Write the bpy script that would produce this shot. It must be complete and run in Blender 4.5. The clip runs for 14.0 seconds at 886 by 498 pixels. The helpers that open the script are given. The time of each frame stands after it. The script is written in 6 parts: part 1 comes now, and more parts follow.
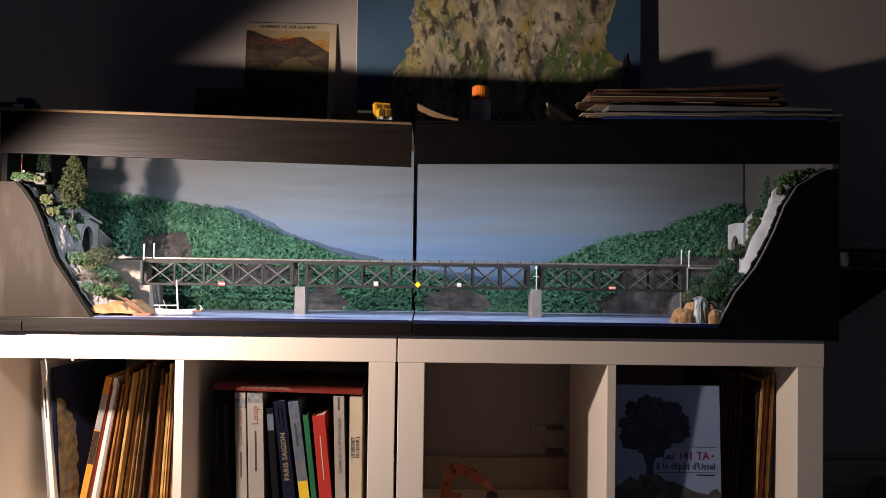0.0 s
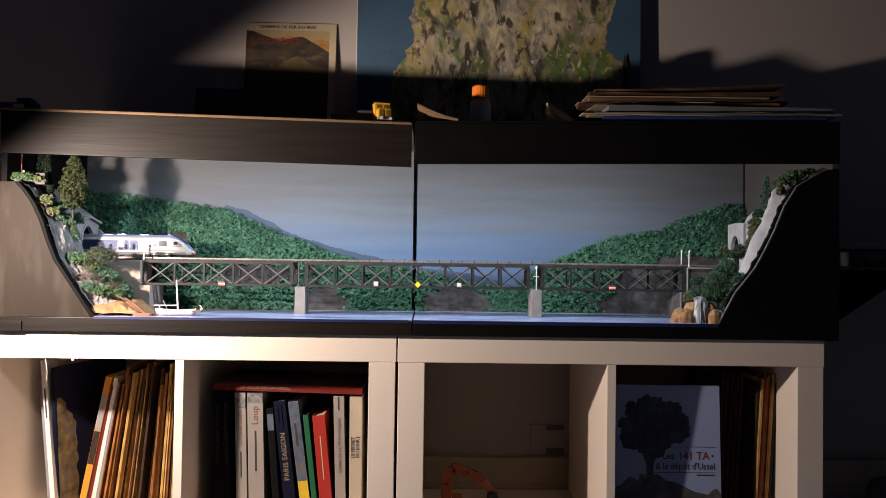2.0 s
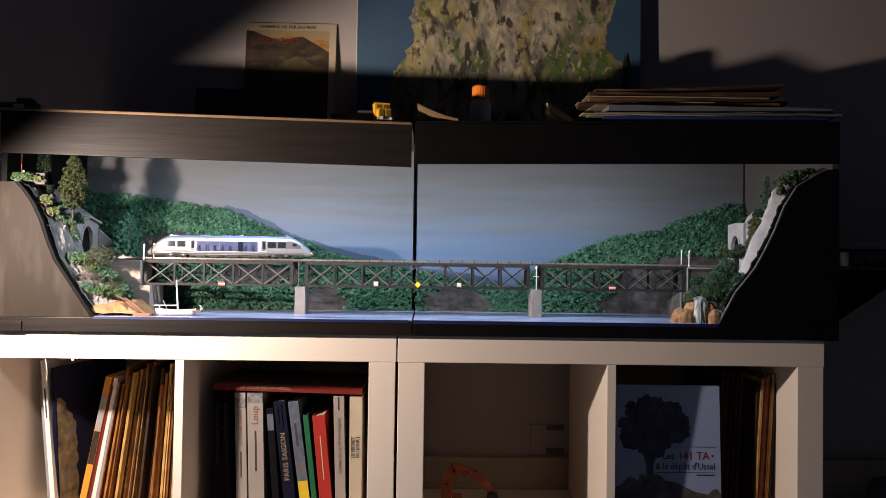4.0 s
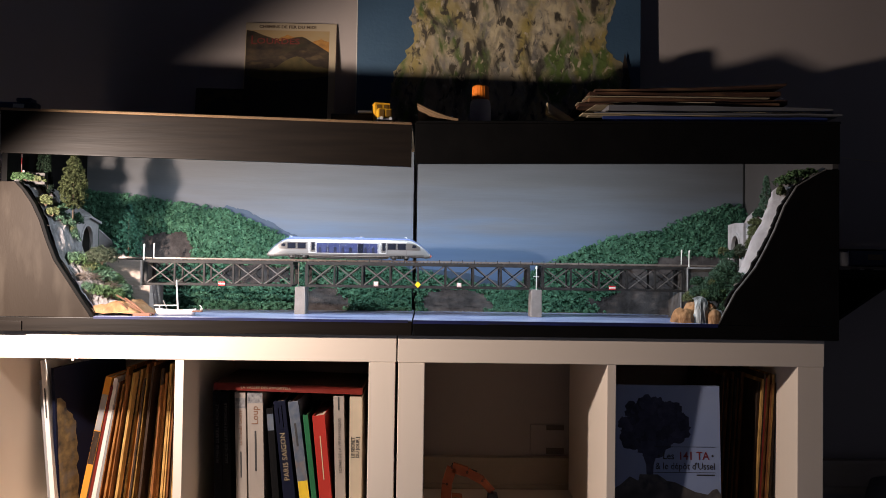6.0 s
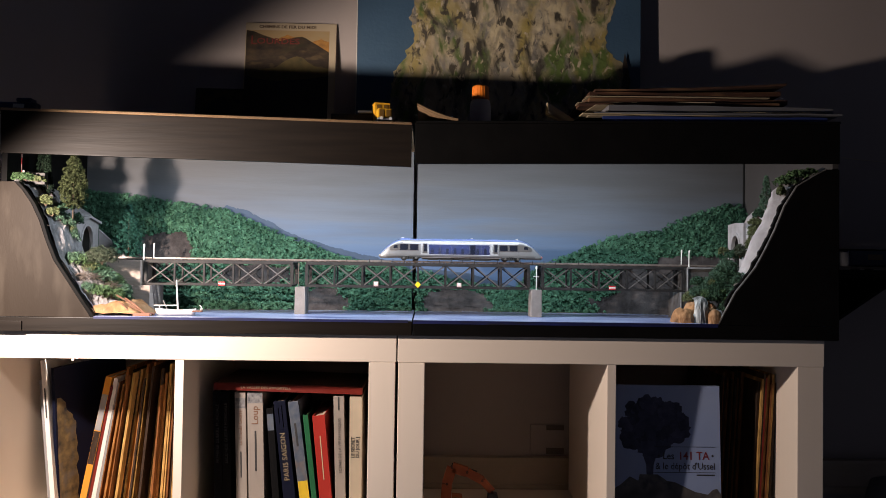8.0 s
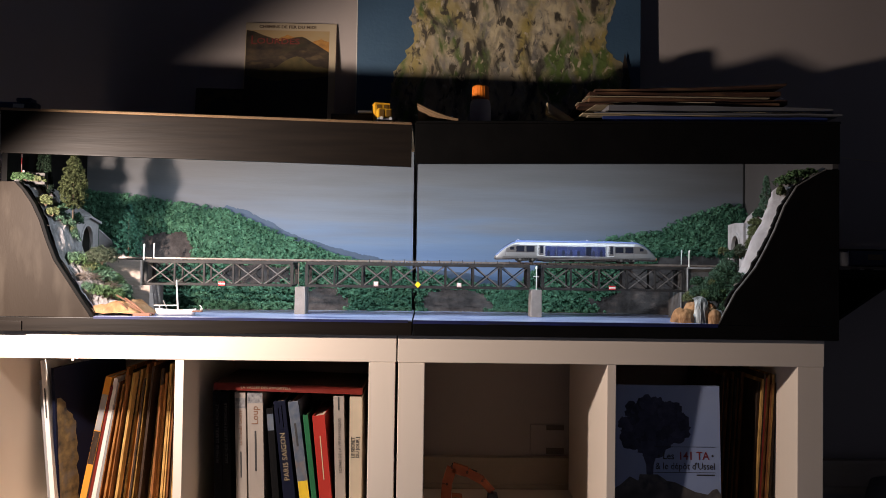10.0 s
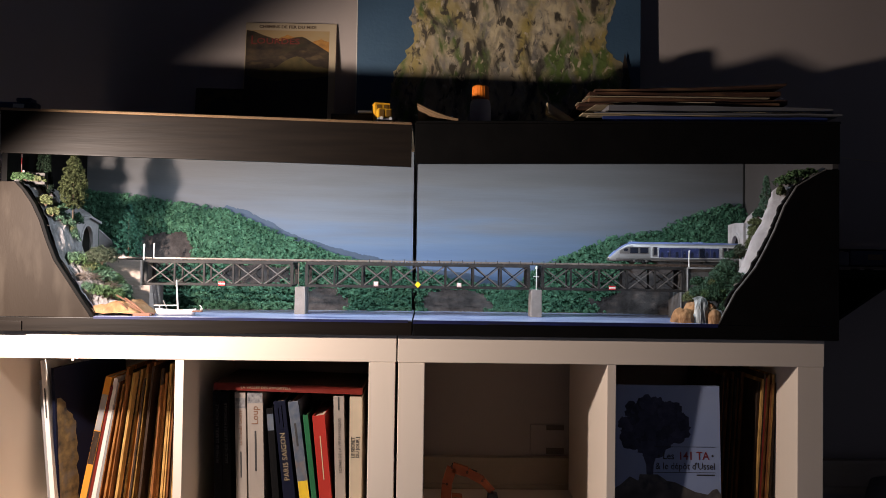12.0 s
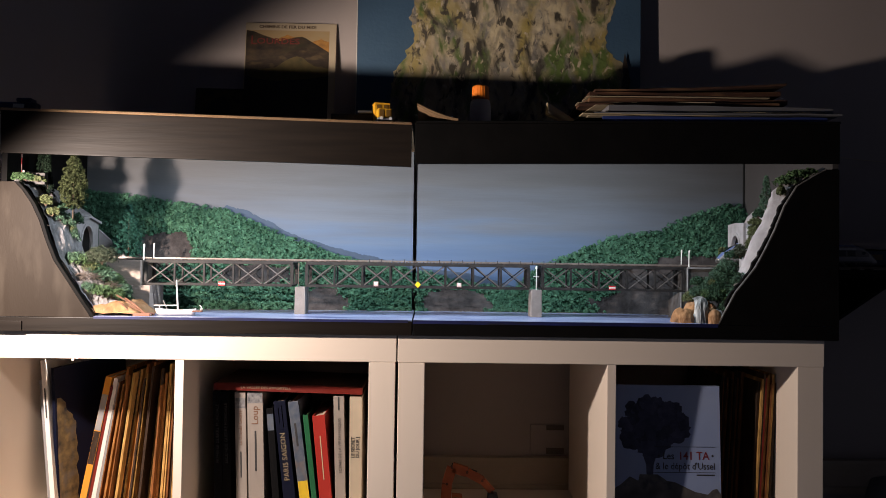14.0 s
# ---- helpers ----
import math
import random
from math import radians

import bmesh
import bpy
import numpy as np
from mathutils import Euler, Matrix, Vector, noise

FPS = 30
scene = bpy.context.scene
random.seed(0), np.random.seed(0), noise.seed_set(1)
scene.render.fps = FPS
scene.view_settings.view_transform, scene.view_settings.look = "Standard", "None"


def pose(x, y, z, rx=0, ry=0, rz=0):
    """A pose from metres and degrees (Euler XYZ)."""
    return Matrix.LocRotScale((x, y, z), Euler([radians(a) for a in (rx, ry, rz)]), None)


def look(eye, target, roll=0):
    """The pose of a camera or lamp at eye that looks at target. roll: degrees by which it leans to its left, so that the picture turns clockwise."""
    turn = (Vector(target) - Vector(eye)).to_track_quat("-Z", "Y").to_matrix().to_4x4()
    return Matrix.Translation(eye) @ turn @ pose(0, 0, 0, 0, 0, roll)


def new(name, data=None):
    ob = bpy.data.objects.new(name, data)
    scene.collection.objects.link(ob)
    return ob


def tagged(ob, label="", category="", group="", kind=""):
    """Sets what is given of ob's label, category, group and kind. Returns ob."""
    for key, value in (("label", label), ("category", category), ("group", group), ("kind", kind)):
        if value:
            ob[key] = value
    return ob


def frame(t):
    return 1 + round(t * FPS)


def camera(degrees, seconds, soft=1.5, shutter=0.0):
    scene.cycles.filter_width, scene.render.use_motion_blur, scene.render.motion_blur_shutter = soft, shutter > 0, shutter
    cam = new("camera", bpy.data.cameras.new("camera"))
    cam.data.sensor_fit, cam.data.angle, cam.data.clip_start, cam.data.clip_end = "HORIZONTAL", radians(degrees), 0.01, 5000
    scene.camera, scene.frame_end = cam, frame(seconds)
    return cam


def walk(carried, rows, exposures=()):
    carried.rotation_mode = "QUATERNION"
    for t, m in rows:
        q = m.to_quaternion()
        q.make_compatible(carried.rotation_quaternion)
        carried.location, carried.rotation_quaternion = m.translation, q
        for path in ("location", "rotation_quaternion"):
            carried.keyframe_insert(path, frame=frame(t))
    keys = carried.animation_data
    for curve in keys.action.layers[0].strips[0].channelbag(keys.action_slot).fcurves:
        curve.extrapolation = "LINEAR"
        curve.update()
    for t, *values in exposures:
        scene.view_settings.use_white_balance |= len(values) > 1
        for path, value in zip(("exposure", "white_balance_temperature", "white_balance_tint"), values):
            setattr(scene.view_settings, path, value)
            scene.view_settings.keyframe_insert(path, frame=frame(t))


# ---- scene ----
# ---------- camera ----------
cam = camera(58, 14.0, soft=0.5, shutter=0.5)
EYE = Vector((0.0522, -1.4697, 0.9172))
VIEW = look(EYE, EYE + Vector((0.02005, 0.99956, 0.02168)), 0.804)
walk(cam, [(0.0, VIEW), (14.0, VIEW)], exposures=[(0.0, 0.0), (14.0, 0.0)])

# ---------- light ----------
world = bpy.data.worlds.new("room_gloom")
world.use_nodes = True
world.node_tree.nodes["Background"].inputs[0].default_value = (0.75, 0.8, 1.0, 1)
world.node_tree.nodes["Background"].inputs[1].default_value = 0.0
scene.world = world


def desk_lamp_light(place, aim, watts, cone, blend, radius):
    """The one lamp of the room: a shaded work lamp beside the shelf."""
    data = bpy.data.lights.new("work_lamp_light", "SPOT")
    data.energy, data.spot_size, data.spot_blend = watts, radians(cone), blend
    data.shadow_soft_size, data.color = radius, (1.0, 0.835, 0.745)
    ob = new("work_lamp_light", data)
    ob.matrix_world = look(place, aim)
    return ob


LAMP = Vector((-0.72, -0.39, 1.015))
desk_lamp_light(LAMP, LAMP + Vector((0.589, 0.259, -0.765)), 52.0, 179, 0.24, 0.014)


def led_strip_light(x0, x1, watts):
    """The light of the cool white strip lamp hidden under the lid of a box, shining down."""
    data = bpy.data.lights.new("strip_lamp_light", "AREA")
    data.shape, data.size, data.size_y, data.energy, data.color = "RECTANGLE", x1 - x0, 0.010, watts, (0.73, 0.865, 1.0)
    ob = new("strip_lamp_light", data)
    ob.matrix_world = pose((x0 + x1) / 2, 0.020, 1.158, 26, 0, 0)
    return ob


led_strip_light(-0.42, 0.0, 2.9)
led_strip_light(0.05, 0.52, 2.15)


# ---------- mesh tools ----------
class Shape:
    """Collects vertices and faces of one mesh."""

    def __init__(self):
        self.v, self.f = [], []

    def add(self, verts, faces):
        n = len(self.v)
        self.v += [tuple(p) for p in verts]
        self.f += [tuple(n + i for i in q) for q in faces]
        return self

    def box(self, x0, x1, y0, y1, z0, z1, m=None):
        c = [Vector((x, y, z)) for z in (z0, z1) for y in (y0, y1) for x in (x0, x1)]
        if m:
            c = [m @ p for p in c]
        return self.add(c, [(0, 2, 3, 1), (4, 5, 7, 6), (0, 1, 5, 4), (1, 3, 7, 5), (3, 2, 6, 7), (2, 0, 4, 6)])

    def bar(self, a, b, w, d, side=(0, 1, 0)):
        """A square bar from a to b, w wide in the plane across side, d deep along side."""
        a, b, s = Vector(a), Vector(b), Vector(side)
        n = (b - a).cross(s).normalized() * w / 2
        s = s.normalized() * d / 2
        c = [a - n - s, a + n - s, a - n + s, a + n + s, b - n - s, b + n - s, b - n + s, b + n + s]
        return self.add(c, [(0, 2, 3, 1), (4, 5, 7, 6), (0, 1, 5, 4), (1, 3, 7, 5), (3, 2, 6, 7), (2, 0, 4, 6)])

    def tube(self, a, b, r0, r1=None, n=10):
        a, b, r1 = Vector(a), Vector(b), r0 if r1 is None else r1
        ax = (b - a).normalized()
        u = ax.orthogonal().normalized()
        w = ax.cross(u)
        ring = [u * math.cos(2 * math.pi * i / n) + w * math.sin(2 * math.pi * i / n) for i in range(n)]
        v = [a + r0 * p for p in ring] + [b + r1 * p for p in ring]
        f = [(i, (i + 1) % n, n + (i + 1) % n, n + i) for i in range(n)]
        return self.add(v, f + [tuple(range(n - 1, -1, -1)), tuple(range(n, 2 * n))])

    def prism(self, outline, axis, lo, hi):
        """An outline of 2D points pushed along an axis; the points are the other two axes in order."""
        n, v = len(outline), []
        for t in (lo, hi):
            for p, q in outline:
                v.append({"x": (t, p, q), "y": (p, t, q), "z": (p, q, t)}[axis])
        f = [(i, (i + 1) % n, n + (i + 1) % n, n + i) for i in range(n)]
        return self.add(v, f + [tuple(range(n - 1, -1, -1)), tuple(range(n, 2 * n))])

    def loft(self, rings, closed=True, caps=True):
        n, v, f = len(rings[0]), [p for r in rings for p in r], []
        for k in range(len(rings) - 1):
            for i in range(n if closed else n - 1):
                j = (i + 1) % n
                f.append((k * n + i, k * n + j, (k + 1) * n + j, (k + 1) * n + i))
        if caps and closed:
            f += [tuple(range(n - 1, -1, -1)), tuple((len(rings) - 1) * n + i for i in range(n))]
        return self.add(v, f)

    def grid(self, nu, nv, fn):
        v = [fn(i / nu, j / nv) for j in range(nv + 1) for i in range(nu + 1)]
        f = [(j * (nu + 1) + i, j * (nu + 1) + i + 1, (j + 1) * (nu + 1) + i + 1, (j + 1) * (nu + 1) + i) for j in range(nv) for i in range(nu)]
        return self.add(v, f)

    def moved(self, m):
        self.v = [tuple(m @ Vector(p)) for p in self.v]
        return self

    def mesh(self, name, material, bevel=0.0, smooth=False):
        me = bpy.data.meshes.new(name)
        me.from_pydata(self.v, [], self.f)
        bm = bmesh.new()
        bm.from_mesh(me)
        bmesh.ops.recalc_face_normals(bm, faces=bm.faces)
        if bevel:
            bmesh.ops.bevel(bm, geom=bm.edges[:], offset=bevel, segments=2, affect="EDGES", profile=0.6)
        bm.to_mesh(me)
        bm.free()
        if smooth:
            me.polygons.foreach_set("use_smooth", [True] * len(me.polygons))
        me.materials.append(material)
        return me


def thing(name, label, category, m=None, group="", kind=""):
    """An Empty at the base of a thing that parents its parts."""
    ob = tagged(new(name), label, category, group, kind)
    ob.empty_display_size = 0.01
    if m:
        ob.matrix_world = m
    return ob


def part(name, shape, material, parent, label="", bevel=0.0, smooth=False, m=None, kind=""):
    ob = new(name, shape if isinstance(shape, bpy.types.Mesh) else shape.mesh(name, material, bevel, smooth))
    ob.parent = parent
    if m:
        ob.matrix_basis = m
    return tagged(ob, label, kind=kind)


def single(name, shape, material, label, category, bevel=0.0, smooth=False, group="", kind="", m=None):
    ob = new(name, shape.mesh(name, material, bevel, smooth))
    if m:
        ob.matrix_world = m
    return tagged(ob, label, category, group, kind)


def lettering(words, size, material, parent, m, name="lettering", depth=0.0002, align="LEFT", squeeze=1.0, bold=0.0):
    """Words in the built-in font, as a mesh part that lies in the x-y plane of m."""
    cu = bpy.data.curves.new(name, "FONT")
    cu.offset = bold
    cu.body, cu.size, cu.extrude, cu.align_x, cu.align_y, cu.resolution_u = words, size, depth, align, "CENTER", 2
    tmp = bpy.data.objects.new(name, cu)
    me = bpy.data.meshes.new_from_object(tmp)
    bpy.data.objects.remove(tmp)
    me.transform(Matrix.Diagonal((squeeze, 1, 1, 1)))
    me.materials.clear()
    me.materials.append(material)
    ob = new(name, me)
    ob.parent, ob.matrix_basis = parent, m
    return ob


# ---------- materials ----------
def material(name, color, rough=0.6, metal=0.0, second=None, scale=30.0, mix=0.5, bump=0.0, bump_scale=None, stretch=(1, 1, 1), detail=6.0,
             spec=0.5, third=None, third_scale=None, island=0.0, piece=0.0, coords="Object", emit=0.0):
    """A surface with two scales of colour variation and fine relief."""
    mt = bpy.data.materials.new(name)
    mt.use_nodes = True
    nt = mt.node_tree
    nd, ln = nt.nodes, nt.links
    b = nd["Principled BSDF"]
    b.inputs["Roughness"].default_value, b.inputs["Metallic"].default_value = rough, metal
    b.inputs["Specular IOR Level"].default_value = spec
    b.inputs["Base Color"].default_value = (*color, 1)
    if emit:
        b.inputs["Emission Color"].default_value = (*color, 1)
        b.inputs["Emission Strength"].default_value = emit
    tc, mp = nd.new("ShaderNodeTexCoord"), nd.new("ShaderNodeMapping")
    mp.inputs["Scale"].default_value = stretch
    ln.new(tc.outputs[coords], mp.inputs["Vector"])

    def blend(a, c, fac_socket, lo, hi):
        r = nd.new("ShaderNodeMapRange")
        r.inputs["From Min"].default_value, r.inputs["From Max"].default_value = lo, hi
        ln.new(fac_socket, r.inputs["Value"])
        m = nd.new("ShaderNodeMix")
        m.data_type = "RGBA"
        ln.new(r.outputs["Result"], m.inputs["Factor"])
        if hasattr(a, "links"):
            ln.new(a, m.inputs["A"])
        else:
            m.inputs["A"].default_value = (*a, 1)
        m.inputs["B"].default_value = (*c, 1)
        return m.outputs["Result"]

    col = color
    if second:
        n1 = nd.new("ShaderNodeTexNoise")
        n1.inputs["Scale"].default_value, n1.inputs["Detail"].default_value = scale, detail
        ln.new(mp.outputs["Vector"], n1.inputs["Vector"])
        col = blend(col, second, n1.outputs["Fac"], 0.5 - 0.25 * mix, 0.5 + 0.25 / max(mix, 0.1))
    if third:
        n2 = nd.new("ShaderNodeTexNoise")
        n2.inputs["Scale"].default_value, n2.inputs["Detail"].default_value = third_scale or scale / 6, 3
        ln.new(mp.outputs["Vector"], n2.inputs["Vector"])
        col = blend(col, third, n2.outputs["Fac"], 0.5, 0.75)
    if island or piece:
        if island:
            src = nd.new("ShaderNodeNewGeometry").outputs["Random Per Island"]
        else:
            src = nd.new("ShaderNodeObjectInfo").outputs["Random"]
        hsv, r = nd.new("ShaderNodeHueSaturation"), nd.new("ShaderNodeMapRange")
        k = island or piece
        r.inputs["To Min"].default_value, r.inputs["To Max"].default_value = 1 - k, 1 + k
        ln.new(src, r.inputs["Value"])
        ln.new(r.outputs["Result"], hsv.inputs["Value"])
        if hasattr(col, "links"):
            ln.new(col, hsv.inputs["Color"])
        else:
            hsv.inputs["Color"].default_value = (*col, 1)
        col = hsv.outputs["Color"]
    if hasattr(col, "links"):
        ln.new(col, b.inputs["Base Color"])
    if bump:
        n3, bp = nd.new("ShaderNodeTexNoise"), nd.new("ShaderNodeBump")
        n3.inputs["Scale"].default_value, n3.inputs["Detail"].default_value = bump_scale or scale * 3, 5
        ln.new(mp.outputs["Vector"], n3.inputs["Vector"])
        bp.inputs["Strength"].default_value, bp.inputs["Distance"].default_value = bump, 0.002
        ln.new(n3.outputs["Fac"], bp.inputs["Height"])
        ln.new(bp.outputs["Normal"], b.inputs["Normal"])
    return mt


M_wall = material("wall_paint", (0.375, 0.325, 0.298), 0.85, second=(0.345, 0.298, 0.272), scale=6, bump=0.05, bump_scale=300, spec=0.2)
# Unseen room surfaces, coloured blue so that bounced lamplight gives a cool ambient.
M_room_bounce = material("room_bounce_paint", (0.22, 0.275, 0.41), 0.9, second=(0.20, 0.25, 0.38), scale=4)
M_floor = material("floor_bounce_carpet", (0.17, 0.205, 0.29), 0.95, second=(0.13, 0.16, 0.235), scale=40, bump=0.4, bump_scale=400, spec=0.1)
M_shelf = material("white_foil", (0.79, 0.685, 0.575), 0.42, second=(0.75, 0.65, 0.545), scale=8, bump=0.04, bump_scale=400, spec=0.4)
M_black = material("black_stain", (0.0085, 0.0062, 0.0046), 0.44, second=(0.018, 0.013, 0.0095), scale=7, stretch=(0.8, 12, 12), bump=0.10, bump_scale=12, detail=4, spec=0.20)
M_blackpaint = material("black_paint", (0.0042, 0.0040, 0.0040), 0.65, second=(0.0075, 0.0068, 0.0065), scale=25, bump=0.15, bump_scale=120, spec=0.06)
M_card = material("cardboard", (0.24, 0.15, 0.08), 0.85, second=(0.18, 0.11, 0.055), scale=60, bump=0.1, spec=0.2)
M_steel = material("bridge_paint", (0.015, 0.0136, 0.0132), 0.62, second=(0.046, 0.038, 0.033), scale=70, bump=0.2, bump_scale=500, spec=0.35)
# Paler copy of the bridge paint: lamplight on the front braces put into colour.
M_brace_lit = material("brace_paint_lit", (0.115, 0.102, 0.094), 0.6, second=(0.06, 0.052, 0.047), scale=90, bump=0.2, bump_scale=500, spec=0.35)
M_rail = material("rail_metal", (0.24, 0.20, 0.175), 0.45, 0.4, second=(0.07, 0.048, 0.036), scale=90)
M_sleeper = material("sleeper_wood", (0.12, 0.085, 0.07), 0.8, second=(0.04, 0.03, 0.026), scale=150, piece=0.5, spec=0.2)
M_concrete = material("pier_concrete", (0.27, 0.24, 0.22), 0.85, second=(0.18, 0.16, 0.145), scale=60, bump=0.5, bump_scale=250, third=(0.15, 0.14, 0.12), third_scale=20, spec=0.2)


def sky_paint():
    """The painted sky of the backdrop: grey above, blue towards the horizon, with brushed cloud bands."""
    mt = material("painted_sky", (0.2, 0.2, 0.2), 0.7, spec=0.25, bump=0.12, bump_scale=90, stretch=(0.3, 1, 3))
    nt = mt.node_tree
    nd, ln = nt.nodes, nt.links
    b = nd["Principled BSDF"]
    tc, sp = nd.new("ShaderNodeTexCoord"), nd.new("ShaderNodeSeparateXYZ")
    ln.new(tc.outputs["Object"], sp.inputs[0])

    def bands(stretch, scale, amount, shift):
        nz, mp, ml = nd.new("ShaderNodeTexNoise"), nd.new("ShaderNodeMapping"), nd.new("ShaderNodeMath")
        mp.inputs["Scale"].default_value, mp.inputs["Location"].default_value = stretch, (shift, 0, shift)
        nz.inputs["Scale"].default_value, nz.inputs["Detail"].default_value = scale, 6
        ln.new(tc.outputs["Object"], mp.inputs[0])
        ln.new(mp.outputs[0], nz.inputs["Vector"])
        ml.operation, ml.inputs[1].default_value, ml.inputs[2].default_value = "MULTIPLY_ADD", amount, -amount / 2
        ln.new(nz.outputs["Fac"], ml.inputs[0])
        return ml.outputs[0]

    rng_, ramp, ad = nd.new("ShaderNodeMapRange"), nd.new("ShaderNodeValToRGB"), nd.new("ShaderNodeMath")
    ad.operation = "ADD"
    ln.new(sp.outputs["Z"], ad.inputs[0])
    ln.new(bands((2.0, 1, 20), 2.0, 0.11, 0), ad.inputs[1])
    rng_.inputs["From Min"].default_value, rng_.inputs["From Max"].default_value = 0.90, 1.17
    ln.new(ad.outputs[0], rng_.inputs["Value"])
    ln.new(rng_.outputs["Result"], ramp.inputs["Fac"])
    el = ramp.color_ramp.elements
    el[0].position, el[0].color = 0.05, (0.080, 0.122, 0.208, 1)
    el[1].position, el[1].color = 1.0, (0.077, 0.074, 0.073, 1)
    for pos, c in ((0.24, (0.090, 0.129, 0.199, 1)), (0.45, (0.105, 0.118, 0.143, 1)), (0.75, (0.086, 0.086, 0.089, 1))):
        el.new(pos).color = c
    hsv, one = nd.new("ShaderNodeHueSaturation"), nd.new("ShaderNodeMath")
    one.operation, one.inputs[1].default_value = "ADD", 1.0
    ln.new(bands((1.5, 1, 20), 2.5, 0.34, 4.0), one.inputs[0])
    ln.new(one.outputs[0], hsv.inputs["Value"])
    ln.new(ramp.outputs["Color"], hsv.inputs["Color"])
    ln.new(hsv.outputs["Color"], b.inputs["Base Color"])
    return mt


M_sky = sky_paint()
M_haze_hill = material("painted_far_hill", (0.050, 0.070, 0.105), 0.75, second=(0.040, 0.056, 0.085), scale=60, spec=0.2)
M_water = material("painted_water", (0.10, 0.135, 0.32), 0.28, second=(0.42, 0.46, 0.60), scale=11, stretch=(1, 7, 1), mix=1.0, bump=0.4, bump_scale=40, third=(0.022, 0.036, 0.16), third_scale=5)
M_edge_blue = material("edge_blue", (0.010, 0.016, 0.10), 0.5, second=(0.006, 0.008, 0.04), scale=30, stretch=(1, 1, 6), mix=0.9, third=(0.012, 0.011, 0.010), third_scale=14)
M_tunnel_dark = material("dark_joint", (0.006, 0.006, 0.006), 0.9, second=(0.01, 0.01, 0.01), scale=50)
M_lining = material("box_lining", (0.060, 0.056, 0.055), 0.8, second=(0.045, 0.042, 0.041), scale=12, spec=0.2)
M_cut = material("raw_board_edge", (0.17, 0.16, 0.15), 0.9, second=(0.06, 0.056, 0.052), scale=90, mix=0.8, bump=0.6, bump_scale=300, spec=0.1)
M_fascia = material("matt_black_board", (0.0175, 0.0119, 0.0077), 0.62, second=(0.0215, 0.0155, 0.011), scale=9, stretch=(3, 3, 0.8), bump=0.1, bump_scale=150, third=(0.034, 0.026, 0.019), third_scale=12, spec=0.14)

# ---------- room ----------
single("wall_back", Shape().box(-2.4, 2.4, 0.42, 0.54, 0, 2.6), M_wall, "warm off-white painted plaster wall behind the shelf", "wall", kind="structure")
# added walls, ceiling and floor out of view; they bounce the dim cool light
single("wall_west", Shape().box(-2.52, -2.4, -3.4, 0.54, 0, 2.6), M_room_bounce, "unseen side wall, painted blue to bounce cool light", "wall", kind="structure")
single("wall_east", Shape().box(2.4, 2.52, -3.4, 0.54, 0, 2.6), M_room_bounce, "unseen side wall, painted blue to bounce cool light", "wall", kind="structure")
single("wall_south", Shape().box(-2.52, 2.52, -3.52, -3.4, 0, 2.6), M_room_bounce, "unseen wall behind the viewer, painted blue to bounce cool light", "wall", kind="structure")
single("ceiling", Shape().box(-2.52, 2.52, -3.52, 0.54, 2.6, 2.7), M_room_bounce, "unseen plain ceiling, painted blue to bounce cool light", "ceiling", kind="structure")
single("floor", Shape().box(-2.52, 2.52, -3.52, 0.54, -0.1, 0), M_floor, "unseen floor, blue-grey to bounce cool light", "floor", kind="structure")


# ---------- shelf units ----------
def bookshelf(x):
    s = thing("bookshelf", "white square cube shelf unit carrying the diorama", "bookshelf", pose(x, 0, 0), "cube shelf units")
    w, d, t, k, b = 0.79, 0.39, 0.05, 0.016, 0.0012
    part("side_panel", Shape().box(0.0014, t, 0, d, 0, w - t), M_shelf, s, bevel=b)
    part("side_panel", Shape().box(w - t, w - 0.0014, 0, d, 0, w - t), M_shelf, s, bevel=b)
    part("top_board", Shape().box(0, w, 0, d, w - t + 0.0004, w), M_shelf, s, bevel=b)
    part("bottom_board", Shape().box(t + 0.0004, w - t - 0.0004, 0.001, d, 0, t), M_shelf, s, bevel=b)
    part("divider", Shape().box(w / 2 - k / 2, w / 2 + k / 2, 0.002, d, t, w - t), M_shelf, s, bevel=0.0006)
    for a, c in ((t, w / 2 - k / 2), (w / 2 + k / 2, w - t)):
        part("shelf_board", Shape().box(a + 0.0003, c - 0.0003, 0.003, d, w / 2 - k / 2, w / 2 + k / 2), M_shelf, s, bevel=0.0006)


bookshelf(0.0012)
bookshelf(-0.7912)
SHELF = 0.403

# ---------- diorama boxes ----------
FY = -0.012
BY = 0.335


def front_outline(points, lo, side):
    """The curved front board of a box end, from the foot of its slope up to the box's outer edge."""
    return points + [(side, points[-1][1]), (side, lo)] + [(points[0][0], lo)]


